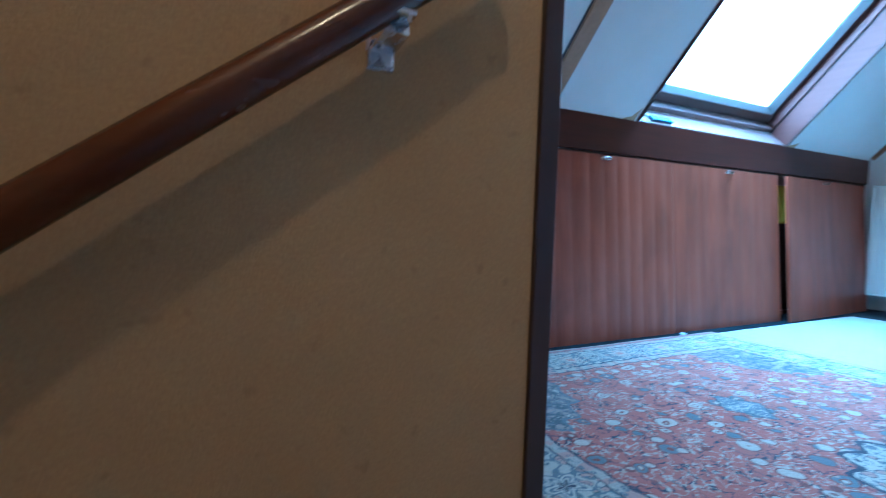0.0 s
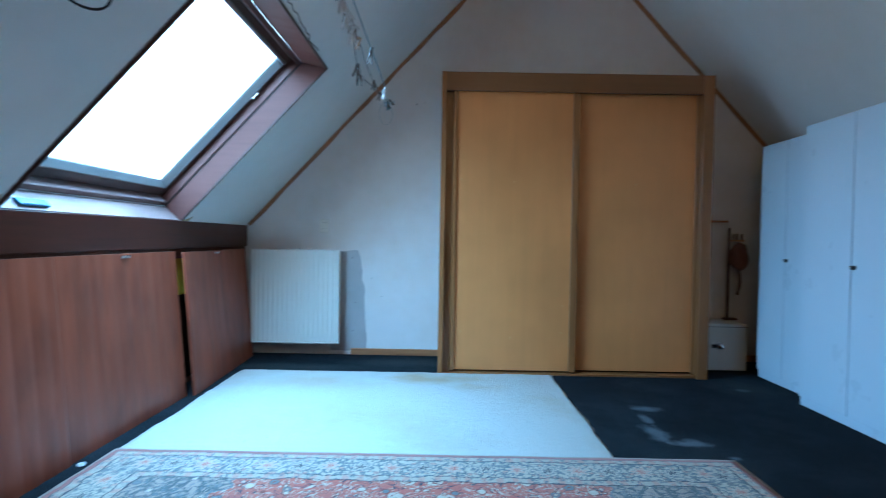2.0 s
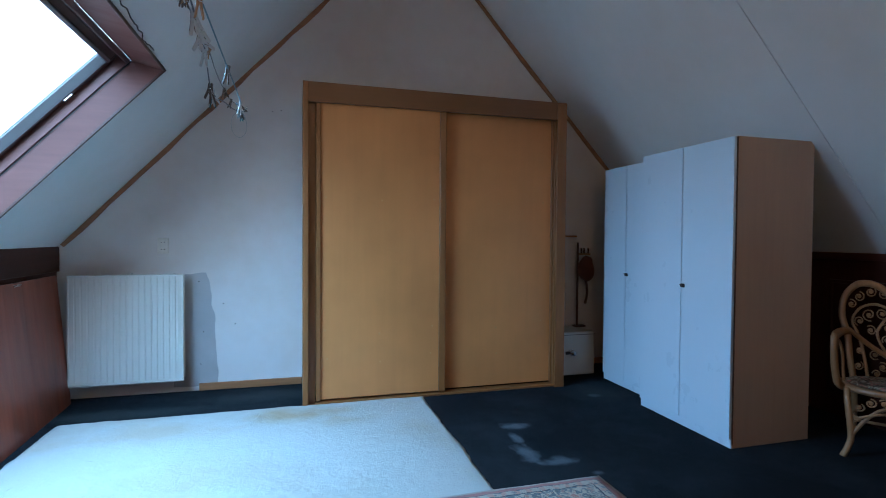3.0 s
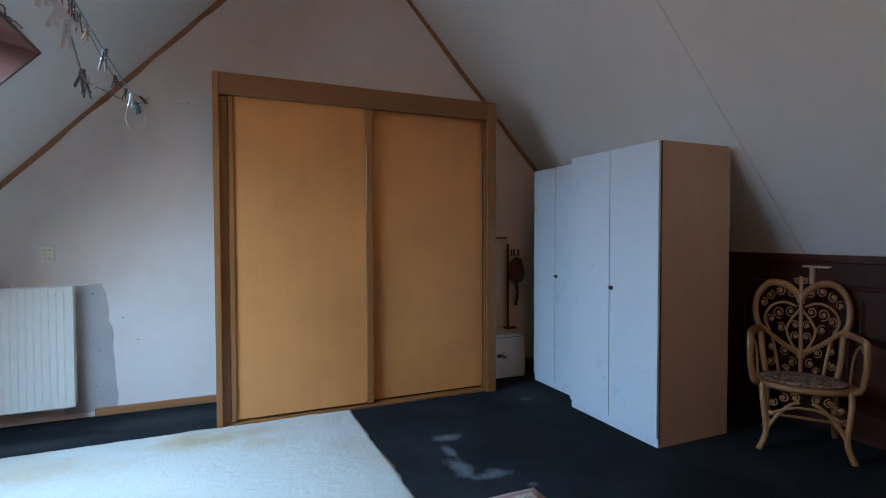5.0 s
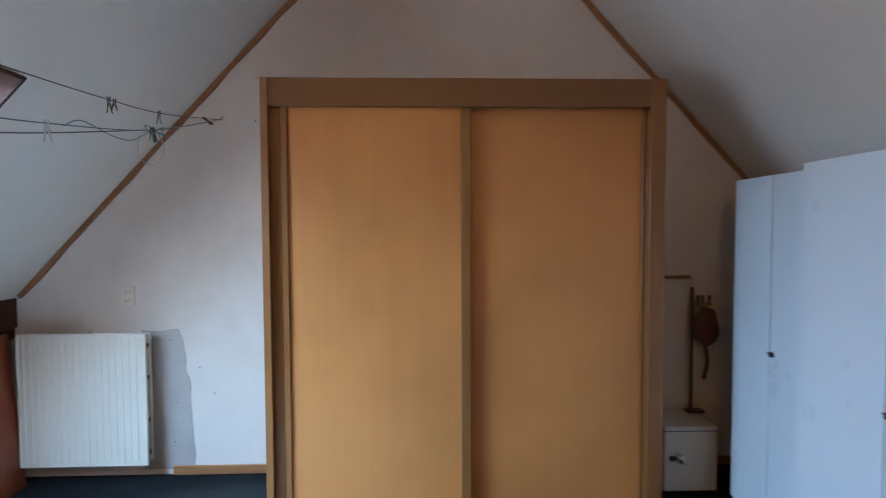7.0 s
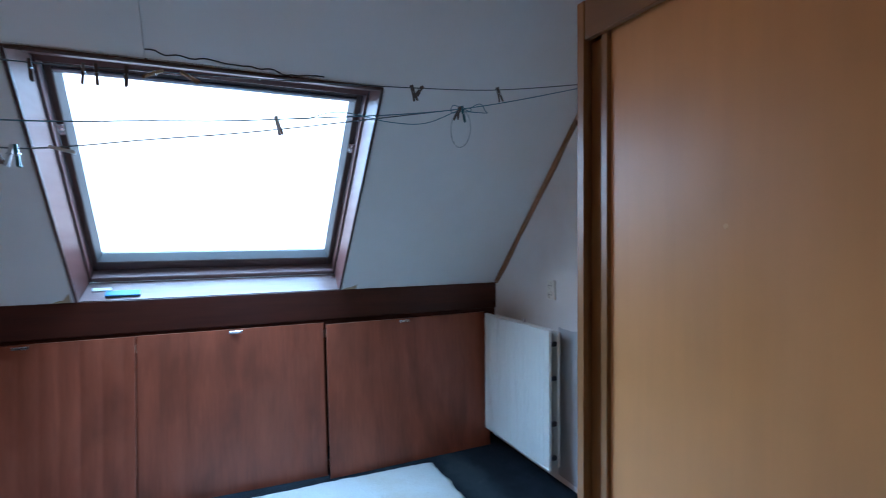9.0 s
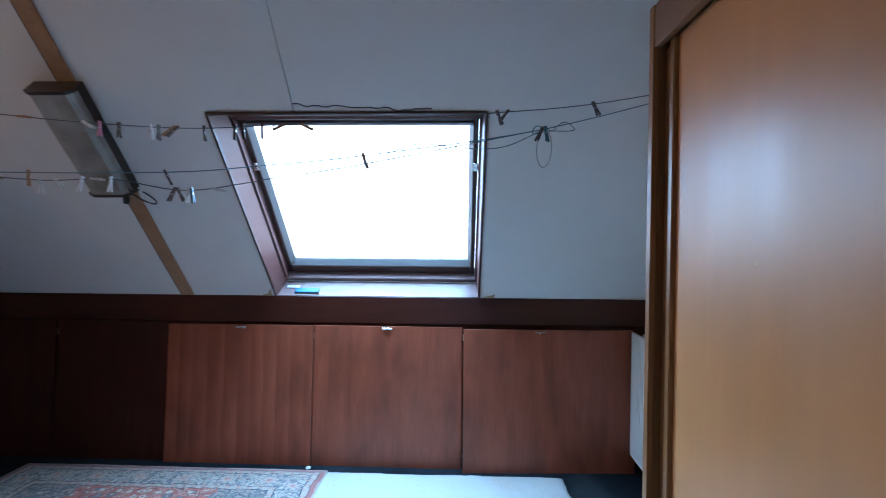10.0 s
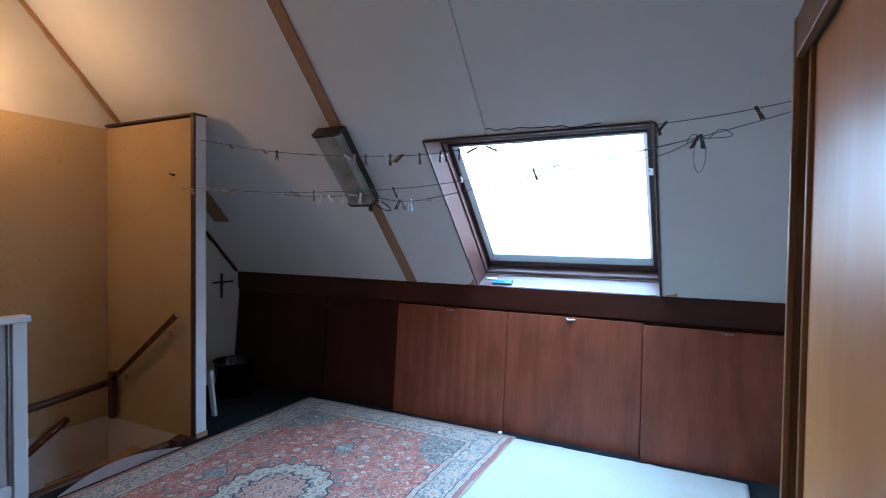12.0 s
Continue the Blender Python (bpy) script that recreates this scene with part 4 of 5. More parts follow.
# a crack in the ceiling paint and flaked corners at the reveal
def crack():
    pts, u = [], 1.322
    for k in range(40):
        y = -1.90 + 0.62 * k / 39
        pts.append(slope_pt(u + 0.02 * noise.noise((y * 6, 2, 0)) - 0.022 * (k / 39) + 0.012 * noise.noise((y * 22, 4, 0)), y, -0.0005))
    return tube(pts, 0.003, 4)


structure("ceiling_crack", crack(), M_CAP, "thin grey crack in the ceiling paint", "crack")
for y0, y1, k in ((-2.40, -2.325, 1), (-1.02, -0.94, 2)):
    bm = bmesh.new()
    pts = [(y0, 0.012), (y1, 0.012), (y1, 0.05 if k == 2 else 0.08), (y1 - 0.03, 0.03), (y0 + 0.02, 0.024)]
    v = [bm.verts.new(slope_pt(u, y, -0.002)) for y, u in pts]
    w = [bm.verts.new(slope_pt(u, y, 0)) for y, u in pts]
    bm.faces.new(v)
    for i in range(5):
        bm.faces.new((v[i], v[(i + 1) % 5], w[(i + 1) % 5], w[i]))
    structure("flaked_corner", bm, M_FLAKE, "flaked tan paint at the reveal corner", "paint flake")

# things on the sill
def sill_box(name, y0, y1, t0, t1, h, mat, label, cat):
    """A small block that lies on the slanting sill board."""
    a, b = slope_pt(OU0, 0), slope_pt(SU0, 0, SD)
    along = (b - a)
    up = Vector((along.z, 0, -along.x)).normalized()
    if up.z < 0:
        up = -up
    bm = bmesh.new()
    pts = []
    for lift in (0.001, h):
        for t, y in ((t0, y0), (t1, y0), (t1, y1), (t0, y1)):
            p = a + along * t + up * lift
            pts.append((p.x, y, p.z))
    hexa(bm, pts)
    bmesh.ops.bevel(bm, geom=bm.edges[:], offset=h * 0.2, segments=2, affect='EDGES')
    return tagged(link_mesh(name, bm, mat), label, cat)


M_BLUE = plastic("blue_plastic", (0.03, 0.16, 0.30), 0.4)
sill_box("blue_box", -2.19, -2.04, 0.10, 0.31, 0.014, M_BLUE, "flat blue plastic box on the skylight sill", "box")
sill_box("white_card", -2.25, -2.17, 0.35, 0.47, 0.006, M_WHITE, "small white card on the skylight sill", "card")

# ---- clothes lines with pegs ----
HOOK = (1.185, 0.0, 2.03)
M_LINE = plastic("grey_cord", (0.10, 0.12, 0.13), 0.5)
M_PALECORD = plastic("pale_cord", (0.50, 0.53, 0.52), 0.25)
M_BLUELINE = plastic("blue_plastic_cord", (0.10, 0.22, 0.27), 0.4)
lines = [
    ("clothes_line", [(1.185, -0.03, 2.022), (1.172, -0.19, 1.992), (1.15, -0.635, 1.922), (1.158, -1.0, 1.888), (1.175, -1.4, 1.860), (1.205, -1.84, 1.832), (1.215, -2.304, 1.82), (1.26, -3.05, 1.878), (1.19, -3.84, 2.02)], M_LINE, "thin grey clothes line strung along the sloping ceiling"),
    ("clothes_line", [(1.185, -0.03, 2.022), (1.223, -0.826, 1.812), (1.291, -1.506, 1.70), (1.312, -1.85, 1.662), (1.326, -2.229, 1.633), (1.33, -3.0, 1.636), (1.30, -3.835, 1.69), (1.242, -3.93, 1.695)], M_BLUELINE, "thin blue clothes line strung along the sloping ceiling"),
    ("clothes_line", [(1.223, -0.826, 1.812), (1.26, -1.5, 1.675), (1.268, -1.85, 1.618), (1.272, -2.179, 1.572), (1.296, -2.455, 1.611), (1.315, -2.7, 1.604), (1.33, -3.0, 1.626)], M_LINE, "thin slack strand of clothes line"),
]
for name, pts, mat, label in lines:
    tagged(link_mesh(name, tube(smooth_path(pts, 8), 0.0021, 5), mat, True), label, "clothes line", "clothes lines")
hook = thing("wall_hook", Matrix.Translation(HOOK), "small metal screw hook in the gable wall", "hook")
part("shank", tube([(0, 0, 0), (0, -0.03, 0)], 0.003, 6), M_STEEL, hook)
part("ring", tube([(0.008 * math.cos(a), -0.03, 0.008 * math.sin(a)) for a in (k * math.pi / 6 for k in range(12))], 0.0022, 6), M_STEEL, hook)
tagged(link_mesh("cord_loop", tube([(1.215 + 0.040 * math.sin(k * math.pi / 10), -0.835 + 0.022 * math.sin(k * math.pi / 10), 1.738 + 0.070 * math.cos(k * math.pi / 10)) for k in range(21)], 0.0019, 5), M_PALECORD, True), "loose loop of pale cord hanging from the line", "cord")
tagged(link_mesh("cord_tangle", tube(smooth_path([(1.22, -0.80, 1.815), (1.23, -0.76, 1.835), (1.20, -0.72, 1.818), (1.24, -0.74, 1.80), (1.21, -0.82, 1.805), (1.235, -0.88, 1.79), (1.21, -0.86, 1.825), (1.24, -0.81, 1.80), (1.205, -0.79, 1.822), (1.225, -0.84, 1.808)], 5), 0.0018, 5), M_BLUELINE, True),
       "tangled blue cord knotted on the line", "cord")
tagged(link_mesh("slack_cord", tube(smooth_path([(1.222, -0.84, 1.808), (1.225, -0.98, 1.745), (1.235, -1.12, 1.735), (1.25, -1.3, 1.75), (1.275, -1.42, 1.71)], 6), 0.0017, 5), M_BLUELINE, True),
       "slack blue cord hanging from the clothes line", "cord")


def peg(mat, label):
    """A clothes peg: two jaws round a wire spring, its top at the origin."""
    ob = thing("clothes_peg", Matrix(), label, "clothes peg", "pegs on the clothes lines")
    for s in (-1, 1):
        bm = bmesh.new()
        hexa(bm, [(s * 0.0015, -0.005, 0.012), (s * 0.007, -0.005, 0.012), (s * 0.007, 0.005, 0.012), (s * 0.0015, 0.005, 0.012),
                  (s * 0.001, -0.005, -0.020), (s * 0.006, -0.005, -0.020), (s * 0.006, 0.005, -0.020), (s * 0.001, 0.005, -0.020)])
        hexa(bm, [(s * 0.008, -0.005, -0.058), (s * 0.012, -0.005, -0.058), (s * 0.012, 0.005, -0.058), (s * 0.008, 0.005, -0.058),
                  (s * 0.001, -0.005, -0.0201), (s * 0.006, -0.005, -0.0201), (s * 0.006, 0.005, -0.0201), (s * 0.001, 0.005, -0.0201)])
        bm.transform(Matrix.Scale(0.85, 4))
        part("jaw", bm, mat, ob)
    part("spring", tube([(0.0075 * math.cos(a), -0.006 + 0.0012 * k, -0.018 + 0.005 * math.sin(a)) for k, a in ((k, k * 0.9) for k in range(11))], 0.0011, 5), M_STEEL, ob)
    return ob


M_PEGWOOD = wood("weathered_peg_wood", (0.40, 0.24, 0.12), 0.7, 2, 60, 0.3)
M_PEGDARK = wood("dark_peg_wood", (0.10, 0.075, 0.055), 0.7, 2, 60, 0.3)
M_PEGWHITE = plastic("white_peg_plastic", (0.62, 0.63, 0.62), 0.4)
M_PEGPINK = plastic("pink_peg_plastic", (0.50, 0.16, 0.28), 0.4)
M_PEGTEAL = plastic("teal_peg_plastic", (0.03, 0.13, 0.15), 0.4)
kinds = [peg(M_PEGWOOD, "weathered wooden clothes peg on the line"), peg(M_PEGDARK, "dark wooden clothes peg on the line"), peg(M_PEGWHITE, "white plastic clothes peg on the line"),
         peg(M_PEGPINK, "pink plastic clothes peg on the line"), peg(M_PEGTEAL, "dark teal plastic clothes peg on the line")]


def on_line(n, y):
    pts = smooth_path(lines[n][1], 12)
    for a, b in zip(pts, pts[1:]):
        if b.y <= y <= a.y:
            t = (a.y - y) / (a.y - b.y)
            return a + (b - a) * t
    return pts[-1]


rows = [(0, -0.22, 1, 60), (0, -0.635, 1, 35), (0, -0.97, 1, -40), (0, -1.007, 1, 25), (0, -1.766, 0, 68), (0, -1.83, 0, -62), (0, -1.916, 1, 0), (0, -1.99, 1, 4), (0, -2.02, 1, -4), (0, -2.143, 1, 5), (0, -2.25, 1, -48), (0, -2.265, 0, -52), (0, -2.32, 1, 0), (0, -2.351, 2, 6),
        (0, -2.47, 1, 0), (0, -2.542, 3, 0), (0, -2.60, 2, 62), (0, -2.842, 0, 84), (0, -3.09, 1, 3), (0, -3.205, 0, 62), (0, -3.33, 2, 84), (0, -3.40, 2, -80), (0, -3.52, 1, 58),
        (1, -0.83, 4, 10), (1, -0.845, 1, -30), (1, -1.506, 2, 20), (1, -2.229, 1, 25), (1, -2.743, 0, 2), (1, -2.90, 0, 62), (1, -3.39, 0, -60), (1, -3.45, 2, 80), (1, -3.62, 2, 84), (1, -3.66, 2, -80), (1, -3.79, 0, 30),
        (2, -2.08, 2, 78), (2, -2.16, 4, 8), (2, -2.17, 2, -12), (2, -2.21, 1, 30), (2, -2.225, 1, -30), (2, -2.455, 2, -8), (2, -2.52, 2, 84), (2, -2.56, 2, -26), (2, -2.655, 2, 52), (2, -2.71, 2, 0), (2, -2.98, 2, -78)]
for i, (n, y, k, tilt) in enumerate(rows):
    p = on_line(n, y)
    m = Matrix.Translation(p) @ Matrix.Rotation(radians((i * 67) % 70 - 35), 4, 'Z') @ Matrix.Rotation(radians(tilt), 4, 'X')
    if kinds[k] is not None and "used" not in kinds[k]:
        kinds[k].matrix_world = m
        kinds[k]["used"] = 1
    else:
        copy_thing(kinds[k], m)
for k in kinds:
    if "used" in k:
        del k["used"]

# ---- stairs ----
stairs = thing("staircase", Matrix.Translation((0, 0, 0)), "winding wooden staircase with tan treads down from the attic", "staircase")
NX, NY = 2.2, SY - 0.02


def edge_point(deg):
    """Where a ray from the newel meets the stairwell's walls."""
    a = radians(deg)
    dx, dy = math.cos(a), math.sin(a)
    t = min((1.24 - NX) / dx if dx < -1e-6 else 99, (YB - NY) / dy if dy < -1e-6 else 99)
    return (NX + dx * t, NY + dy * t)


cuts = [180, 211, 238, 255, 270]
for i, (a, b) in enumerate(zip(cuts, cuts[1:])):
    z = -0.172 * (i + 1)
    pts = [(NX, NY), edge_point(a)] + ([(1.24, YB)] if a < math.degrees(math.atan2(YB - NY, 1.24 - NX)) % 360 < b else []) + [edge_point(b)]
    part("tread", slab(pts, z - 0.04, z), M_STEP, stairs)
    p, q = edge_point(a), (NX, NY)
    d = Vector((p[0] - q[0], p[1] - q[1], 0)).normalized()
    nrm = Vector((-d.y, d.x, 0)) * 0.018
    part("riser", slab([(q[0], q[1]), (p[0], p[1]), (p[0] + nrm.x, p[1] + nrm.y), (q[0] + nrm.x, q[1] + nrm.y)], z, z + 0.132), M_STEP, stairs)
for k in range(8):
    x, z = NX + 0.22 * k, -0.172 * (k + 5)
    part("tread", box(x, x + 0.25, YB, NY, z - 0.04, z, 0.004), M_STEP, stairs)
    part("riser", box(x, x + 0.018, YB, NY, z, z + 0.132), M_STEP, stairs)
structure("stairwell_wall_west", box(1.14, 1.238, YB, SY, -2.6, 0.0), M_CREAM, "cream painted board below floor level", "wall")
structure("stairwell_wall_south", box(1.238, SX1, YB - 0.1, YB, -2.6, -0.2205), M_CREAM, "cream painted board below floor level", "wall")
structure("stairwell_wall_north", box(1.24, SX1, SY - 0.004, SY + 0.02, -2.6, -0.02), M_CREAM, "cream painted board below floor level", "wall")
structure("stairwell_wall_east", box(SX1 - 0.004, SX1 + 0.05, YB, SY - 0.004, -2.6, -0.002), M_CREAM, "cream painted board below floor level", "wall")
structure("stairwell_floor", box(1.1, SX1, YB, SY, -2.65, -2.6), M_STEP, "wooden landing at the foot of the stairs", "floor")
structure("stair_nosing", box(1.24, NX, SY - 0.035, SY + 0.03, -0.015, 0.012, 0.006), M_TRIM, "dark worn nosing at the top of the stairs", "trim")


def bracket(parent, wall, rail):
    """A wide zinc strip, bent out from a wall plate and up under the rail."""
    w, r = Vector(wall), Vector(rail)
    out = Vector((1, 0, 0)) if abs(r.x - w.x) > abs(r.y - w.y) else Vector((0, 1, 0))
    side = Vector((0, 1, 0)) if out.x else Vector((1, 0, 0))
    reach = (r - w).dot(out)
    h = r.z - w.z
    line = [(0.006, -0.016), (0.006, 0.0), (reach * 0.45, 0.002), (reach * 0.92, h - 0.036), (reach * 0.92, h - 0.024), (reach * 1.3, h - 0.020)]
    bm = bmesh.new()
    rows = []
    for (d, z), (d2, z2) in zip(line, line[1:] + [(line[-1][0] + 0.01, line[-1][1])]):
        nrm = Vector((-(z2 - z), d2 - d)).normalized() * 0.0022
        rows.append([bm.verts.new(w + out * (d + e * nrm.x) + Vector((0, 0, z + e * nrm.y)) + side * q) for q, e in ((-0.013, -1), (0.013, -1), (0.013, 1), (-0.013, 1))])
    for a, b in zip(rows, rows[1:]):
        for k in range(4):
            bm.faces.new((a[k], a[(k + 1) % 4], b[(k + 1) % 4], b[k]))
    bm.faces.new(rows[0][::-1])
    bm.faces.new(rows[-1])
    part("bracket", bm, M_STEEL, parent, "bright zinc bracket")
    if out.x:
        part("wall_plate", box(w.x, w.x + 0.004, w.y - 0.016, w.y + 0.016, w.z - 0.020, w.z + 0.012, 0.0015), M_STEEL, parent)
    else:
        part("wall_plate", box(w.x - 0.016, w.x + 0.016, w.y, w.y + 0.004, w.z - 0.020, w.z + 0.012, 0.0015), M_STEEL, parent)


def handrail(pts, r, label, brackets, mat=None):
    ob = thing("handrail", Matrix(), label, "handrail", "stair handrails")
    path = smooth_path(pts, 8) if len(pts) > 2 else [Vector(pts[0]) + (Vector(pts[1]) - Vector(pts[0])) * k / 10 for k in range(11)]
    n = len(path)
    e = (path[-1] - path[-2]).normalized()
    path = path + [path[-1] + e * 0.006]
    part("rail", tube(path, [r] * n + [r * 0.75], 18), mat or M_RAIL, ob, "", True)
    for w, q in brackets:
        bracket(ob, w, q)
    return ob


RAILZ = 0.335
A, B = Vector((1.287, -4.66, RAILZ - 0.018)), Vector((1.287, -3.964, 0.838))
tip = A + (B - A) * 0.822
low = A + (B - A) * 0.12
rail = handrail([A, B], 0.0198, "round varnished dark wood handrail on the partition", [((1.238, tip.y, tip.z - 0.042), tip), ((1.238, low.y, low.z - 0.05), low)])
part("end_disc", tube([B + (B - A).normalized() * 0.004, B + (B - A).normalized() * 0.009], 0.012, 14), M_GREYALU, rail, "bright metal end disc")
part("return_post", box(1.262, 1.305, -4.70, -4.65, 0.02, 0.37, 0.006), M_TRIM, rail, "dark upright below the rail's end")
handrail([(1.27, -4.755, 0.27), (1.6, -4.755, 0.235), (2.0, -4.755, 0.20), (2.7, -4.755, 0.1)], 0.025, "dark handrail along the wall behind the stairs", [((1.72, YB + 0.006, 0.2), Vector((1.72, -4.755, 0.226))), ((2.4, YB + 0.006, 0.1), Vector((2.4, -4.755, 0.148)))], M_TRIM)
handrail([(2.9, -4.765, -0.82), (1.545, -4.765, 0.078)], 0.024, "brown wooden handrail down the stairs", [((1.9, YB, -0.2), Vector((1.9, -4.765, -0.157)))])


def balustrade():
    ob = thing("balustrade", Matrix.Translation((2.2, SY + 0.01, 0)), "white framed balustrade panel beside the stair opening", "balustrade")
    part("post", box(-0.03, 0.035, -0.03, 0.03, 0, 0.93, 0.004), M_WHITE, ob)
    part("post", box(1.72, 1.78, -0.03, 0.03, 0, 0.93, 0.004), M_WHITE, ob)
    part("top_rail", box(-0.045, 1.80, -0.04, 0.04, 0.93, 0.965, 0.006), M_WHITE, ob)
    part("bottom_rail", box(0.035, 1.72, -0.02, 0.02, 0.05, 0.11, 0.004), M_WHITE, ob)
    part("bead", box(0.035, 0.05, -0.016, 0.016, 0.11, 0.93, 0.003), M_GREYALU, ob)
    part("panel", box(0.05, 1.72, -0.006, 0.006, 0.11, 0.93), M_PATCH, ob, "grey infill panel")


balustrade()


def curled_sheet():
    """A pale sheet that curls up at the top step."""
    bm = bmesh.new()
    n, k = 20, 6
    g = []
    for i in range(n + 1):
        t = i / n
        x = 1.36 + 0.72 * t
        w = 0.085 * math.sin(math.pi * min(1, max(0.0, t * 0.97 + 0.02))) + 0.006
        g.append([bm.verts.new((x, -3.80 - w * j / k, 0.004 + 0.035 * (j / k) ** 2 * math.sin(math.pi * t))) for j in range(k + 1)])
    for a, b in zip(g, g[1:]):
        for j in range(k):
            bm.faces.new((a[j], a[j + 1], b[j + 1], b[j]))
    r = bmesh.ops.solidify(bm, geom=bm.faces[:], thickness=0.003)
    return tagged(link_mesh("curled_sheet", bm, M_SHEET, True), "pale mauve vinyl sheet curling up at the top step", "floor covering")


M_SHEET = plastic("pale_vinyl", (0.46, 0.42, 0.44), 0.5)
curled_sheet()
bm = bmesh.new()
for k in range(9):
    a = k * 0.7
    box(1.255 + 0.012 * k, 1.285 + 0.012 * k, -3.935 - 0.012 * math.sin(a), -3.845 + 0.01 * math.cos(a), 0.0, 0.02 + 0.014 * abs(math.sin(a * 1.7)), 0.004, bm)
tagged(link_mesh("frayed_carpet_edge", bm, M_FRAY), "frayed reddish brown carpet remnant at the top step", "carpet remnant")

# ---- niche behind the partition ----
crucifix = thing("crucifix", Matrix.Translation((0.205, YB, 0.91)), "small dark wooden crucifix on the niche wall", "crucifix")
part("upright", box(-0.011, 0.011, 0, 0.014, -0.12, 0.11, 0.002), M_TRIM, crucifix)
part("crossbar", box(-0.13, 0.10, 0.001, 0.013, 0.018, 0.036, 0.002), M_TRIM, crucifix)
bin_ = thing("waste_bin", Matrix.Translation((0.42, -4.40, 0)), "black metal waste bin with a bright reflection", "bin")
part("body", lathe([(0.13, 0), (0.138, 0.004), (0.168, 0.29), (0.172, 0.30), (0.165, 0.30), (0.16, 0.285), (0.128, 0.012), (0.02, 0.01)], 32), M_BINMETAL, bin_, "", True)
part("rim", tube([(0.17 * math.cos(a), 0.17 * math.sin(a), 0.30) for a in (k * math.pi / 16 for k in range(33))], 0.005, 6), M_BINMETAL, bin_, "", True)
plank = tagged(link_mesh("white_lath", box(-0.012, 0.012, -0.02, 0.02, 0, 0.36, 0.002), M_WHITE), "short white lath leaning against the partition", "lath")
plank.matrix_world = Matrix.Translation((0.86, -4.11, 0.0)) @ Matrix.Rotation(radians(7), 4, 'Y')

# ---- corner beside the closet ----
case = thing("storage_case", Matrix.Translation((3.73, -0.17, 0)), "cream storage case with a round metal lock, standing on the carpet", "case")
part("body", box(-0.15, 0.14, -0.14, 0.15, 0, 0.35, 0.012, None, 2), M_CASE, case)
part("lid_joint", box(-0.152, 0.142, -0.1415, -0.10, 0.325, 0.329), M_DARK, case)
part("lock", lathe([(0.026, 0), (0.026, 0.02), (0.02, 0.03), (0.015, 0.052), (0.004, 0.054)], 18, None, Matrix.Translation((-0.07, -0.139, 0.185)) @ Matrix.Rotation(radians(90), 4, 'X')), M_STEEL, case, "round shiny metal lock", True)
part("clasp", box(-0.125, -0.085, -0.155, -0.14, 0.172, 0.196, 0.003), M_DARK, case)
stand = thing("hat_stand", Matrix.Translation((3.835, -0.09, 0.35)), "dark wooden stand with a worn reddish brown bag", "stand")
part("pole", tube([(0, 0, 0.012), (0.0, 0.0, 0.72)], 0.009, 10), M_TRIM, stand)
part("foot", box(-0.03, 0.07, -0.03, 0.03, 0, 0.014, 0.004), M_TRIM, stand)
bm = bmesh.new()
bmesh.ops.create_icosphere(bm, subdivisions=3, radius=0.1)
for v in bm.verts:
    v.co *= 1 + 0.28 * noise.noise(v.co * 14)
bm.transform(Matrix.Translation((0.075, -0.02, 0.50)) @ Matrix.Diagonal((0.75, 0.45, 1.05, 1)))
part("bag", bm, M_BAG, stand, "worn reddish brown leather bag", True)
part("crown_rail", box(0.005, 0.10, -0.04, 0.02, 0.615, 0.628, 0.003), M_PEGWOOD, stand)
for dx in (0.02, 0.045, 0.085):
    part("prong", box(dx, dx + 0.012, -0.02, -0.008, 0.628, 0.675, 0.002), M_TRIM, stand)
part("strap", tube(smooth_path([(0.06, -0.03, 0.42), (0.07, -0.04, 0.3), (0.055, -0.035, 0.2)], 6), 0.012, 6, None, 0.4), M_TRIM, stand)
tagged(link_mesh("shelf_board", box(3.50, 3.85, -0.05, -0.001, 1.115, 1.13, 0.002), M_OAK_FRAME), "thin brown shelf strip on the gable wall", "shelf")

nail = thing("wall_hook", Matrix.Translation((1.238, -4.05, 1.79)), "small dark peg hook on the tan partition wall", "hook")
part("plate", box(0, 0.004, -0.012, 0.012, -0.008, 0.008, 0.001), M_DARK, nail)
part("peg", tube([(0.004, 0, 0), (0.03, 0.004, 0.002), (0.036, 0.006, 0.010)], 0.004, 6), M_DARK, nail)

# ---- behind the knee wall ----
tagged(link_mesh("insulation_board", box(-0.10, -0.032, -1.04, -0.72, 0.57, 0.864, 0.006), M_YELLOW), "yellow insulation batt stuffed under the knee wall board", "insulation")

# ---- rattan chair ----
M_RATTAN = wood("honey_rattan", (0.35, 0.175, 0.07), 0.38, 2, 40, 0.35, 0.5, 0.1, 0.3)


def cushion_material():
    m = Mat("floral_cushion", (0.2, 0.16, 0.12), 0.9, spec=0.2)
    a, b, f = m.noise(22, 3, distortion=1.5), m.noise(38, 2), m.noise(400, 2)
    col = m.ramp(a, [(0.36, (0.05, 0.035, 0.025)), (0.47, (0.14, 0.085, 0.05)), (0.55, (0.28, 0.22, 0.15)), (0.66, (0.08, 0.055, 0.04))])
    col = m.mix(m.ramp(b, [(0.58, (0,)), (0.66, (1,))]), col, (0.30, 0.10, 0.07))
    return m.set(col, None, f, 0.3, 0.004)


def curl(c, r, start, turns, flip, plane):
    """A flat spiral that winds in on c; plane maps (x, z) to a place."""
    out = []
    n = int(14 * turns)
    for k in range(n + 1):
        t = k / n
        a = start + flip * 2 * math.pi * turns * t
        rr = r * (1 - 0.78 * t)
        out.append(plane(c[0] + rr * math.cos(a), c[1] + rr * math.sin(a)))
    return out


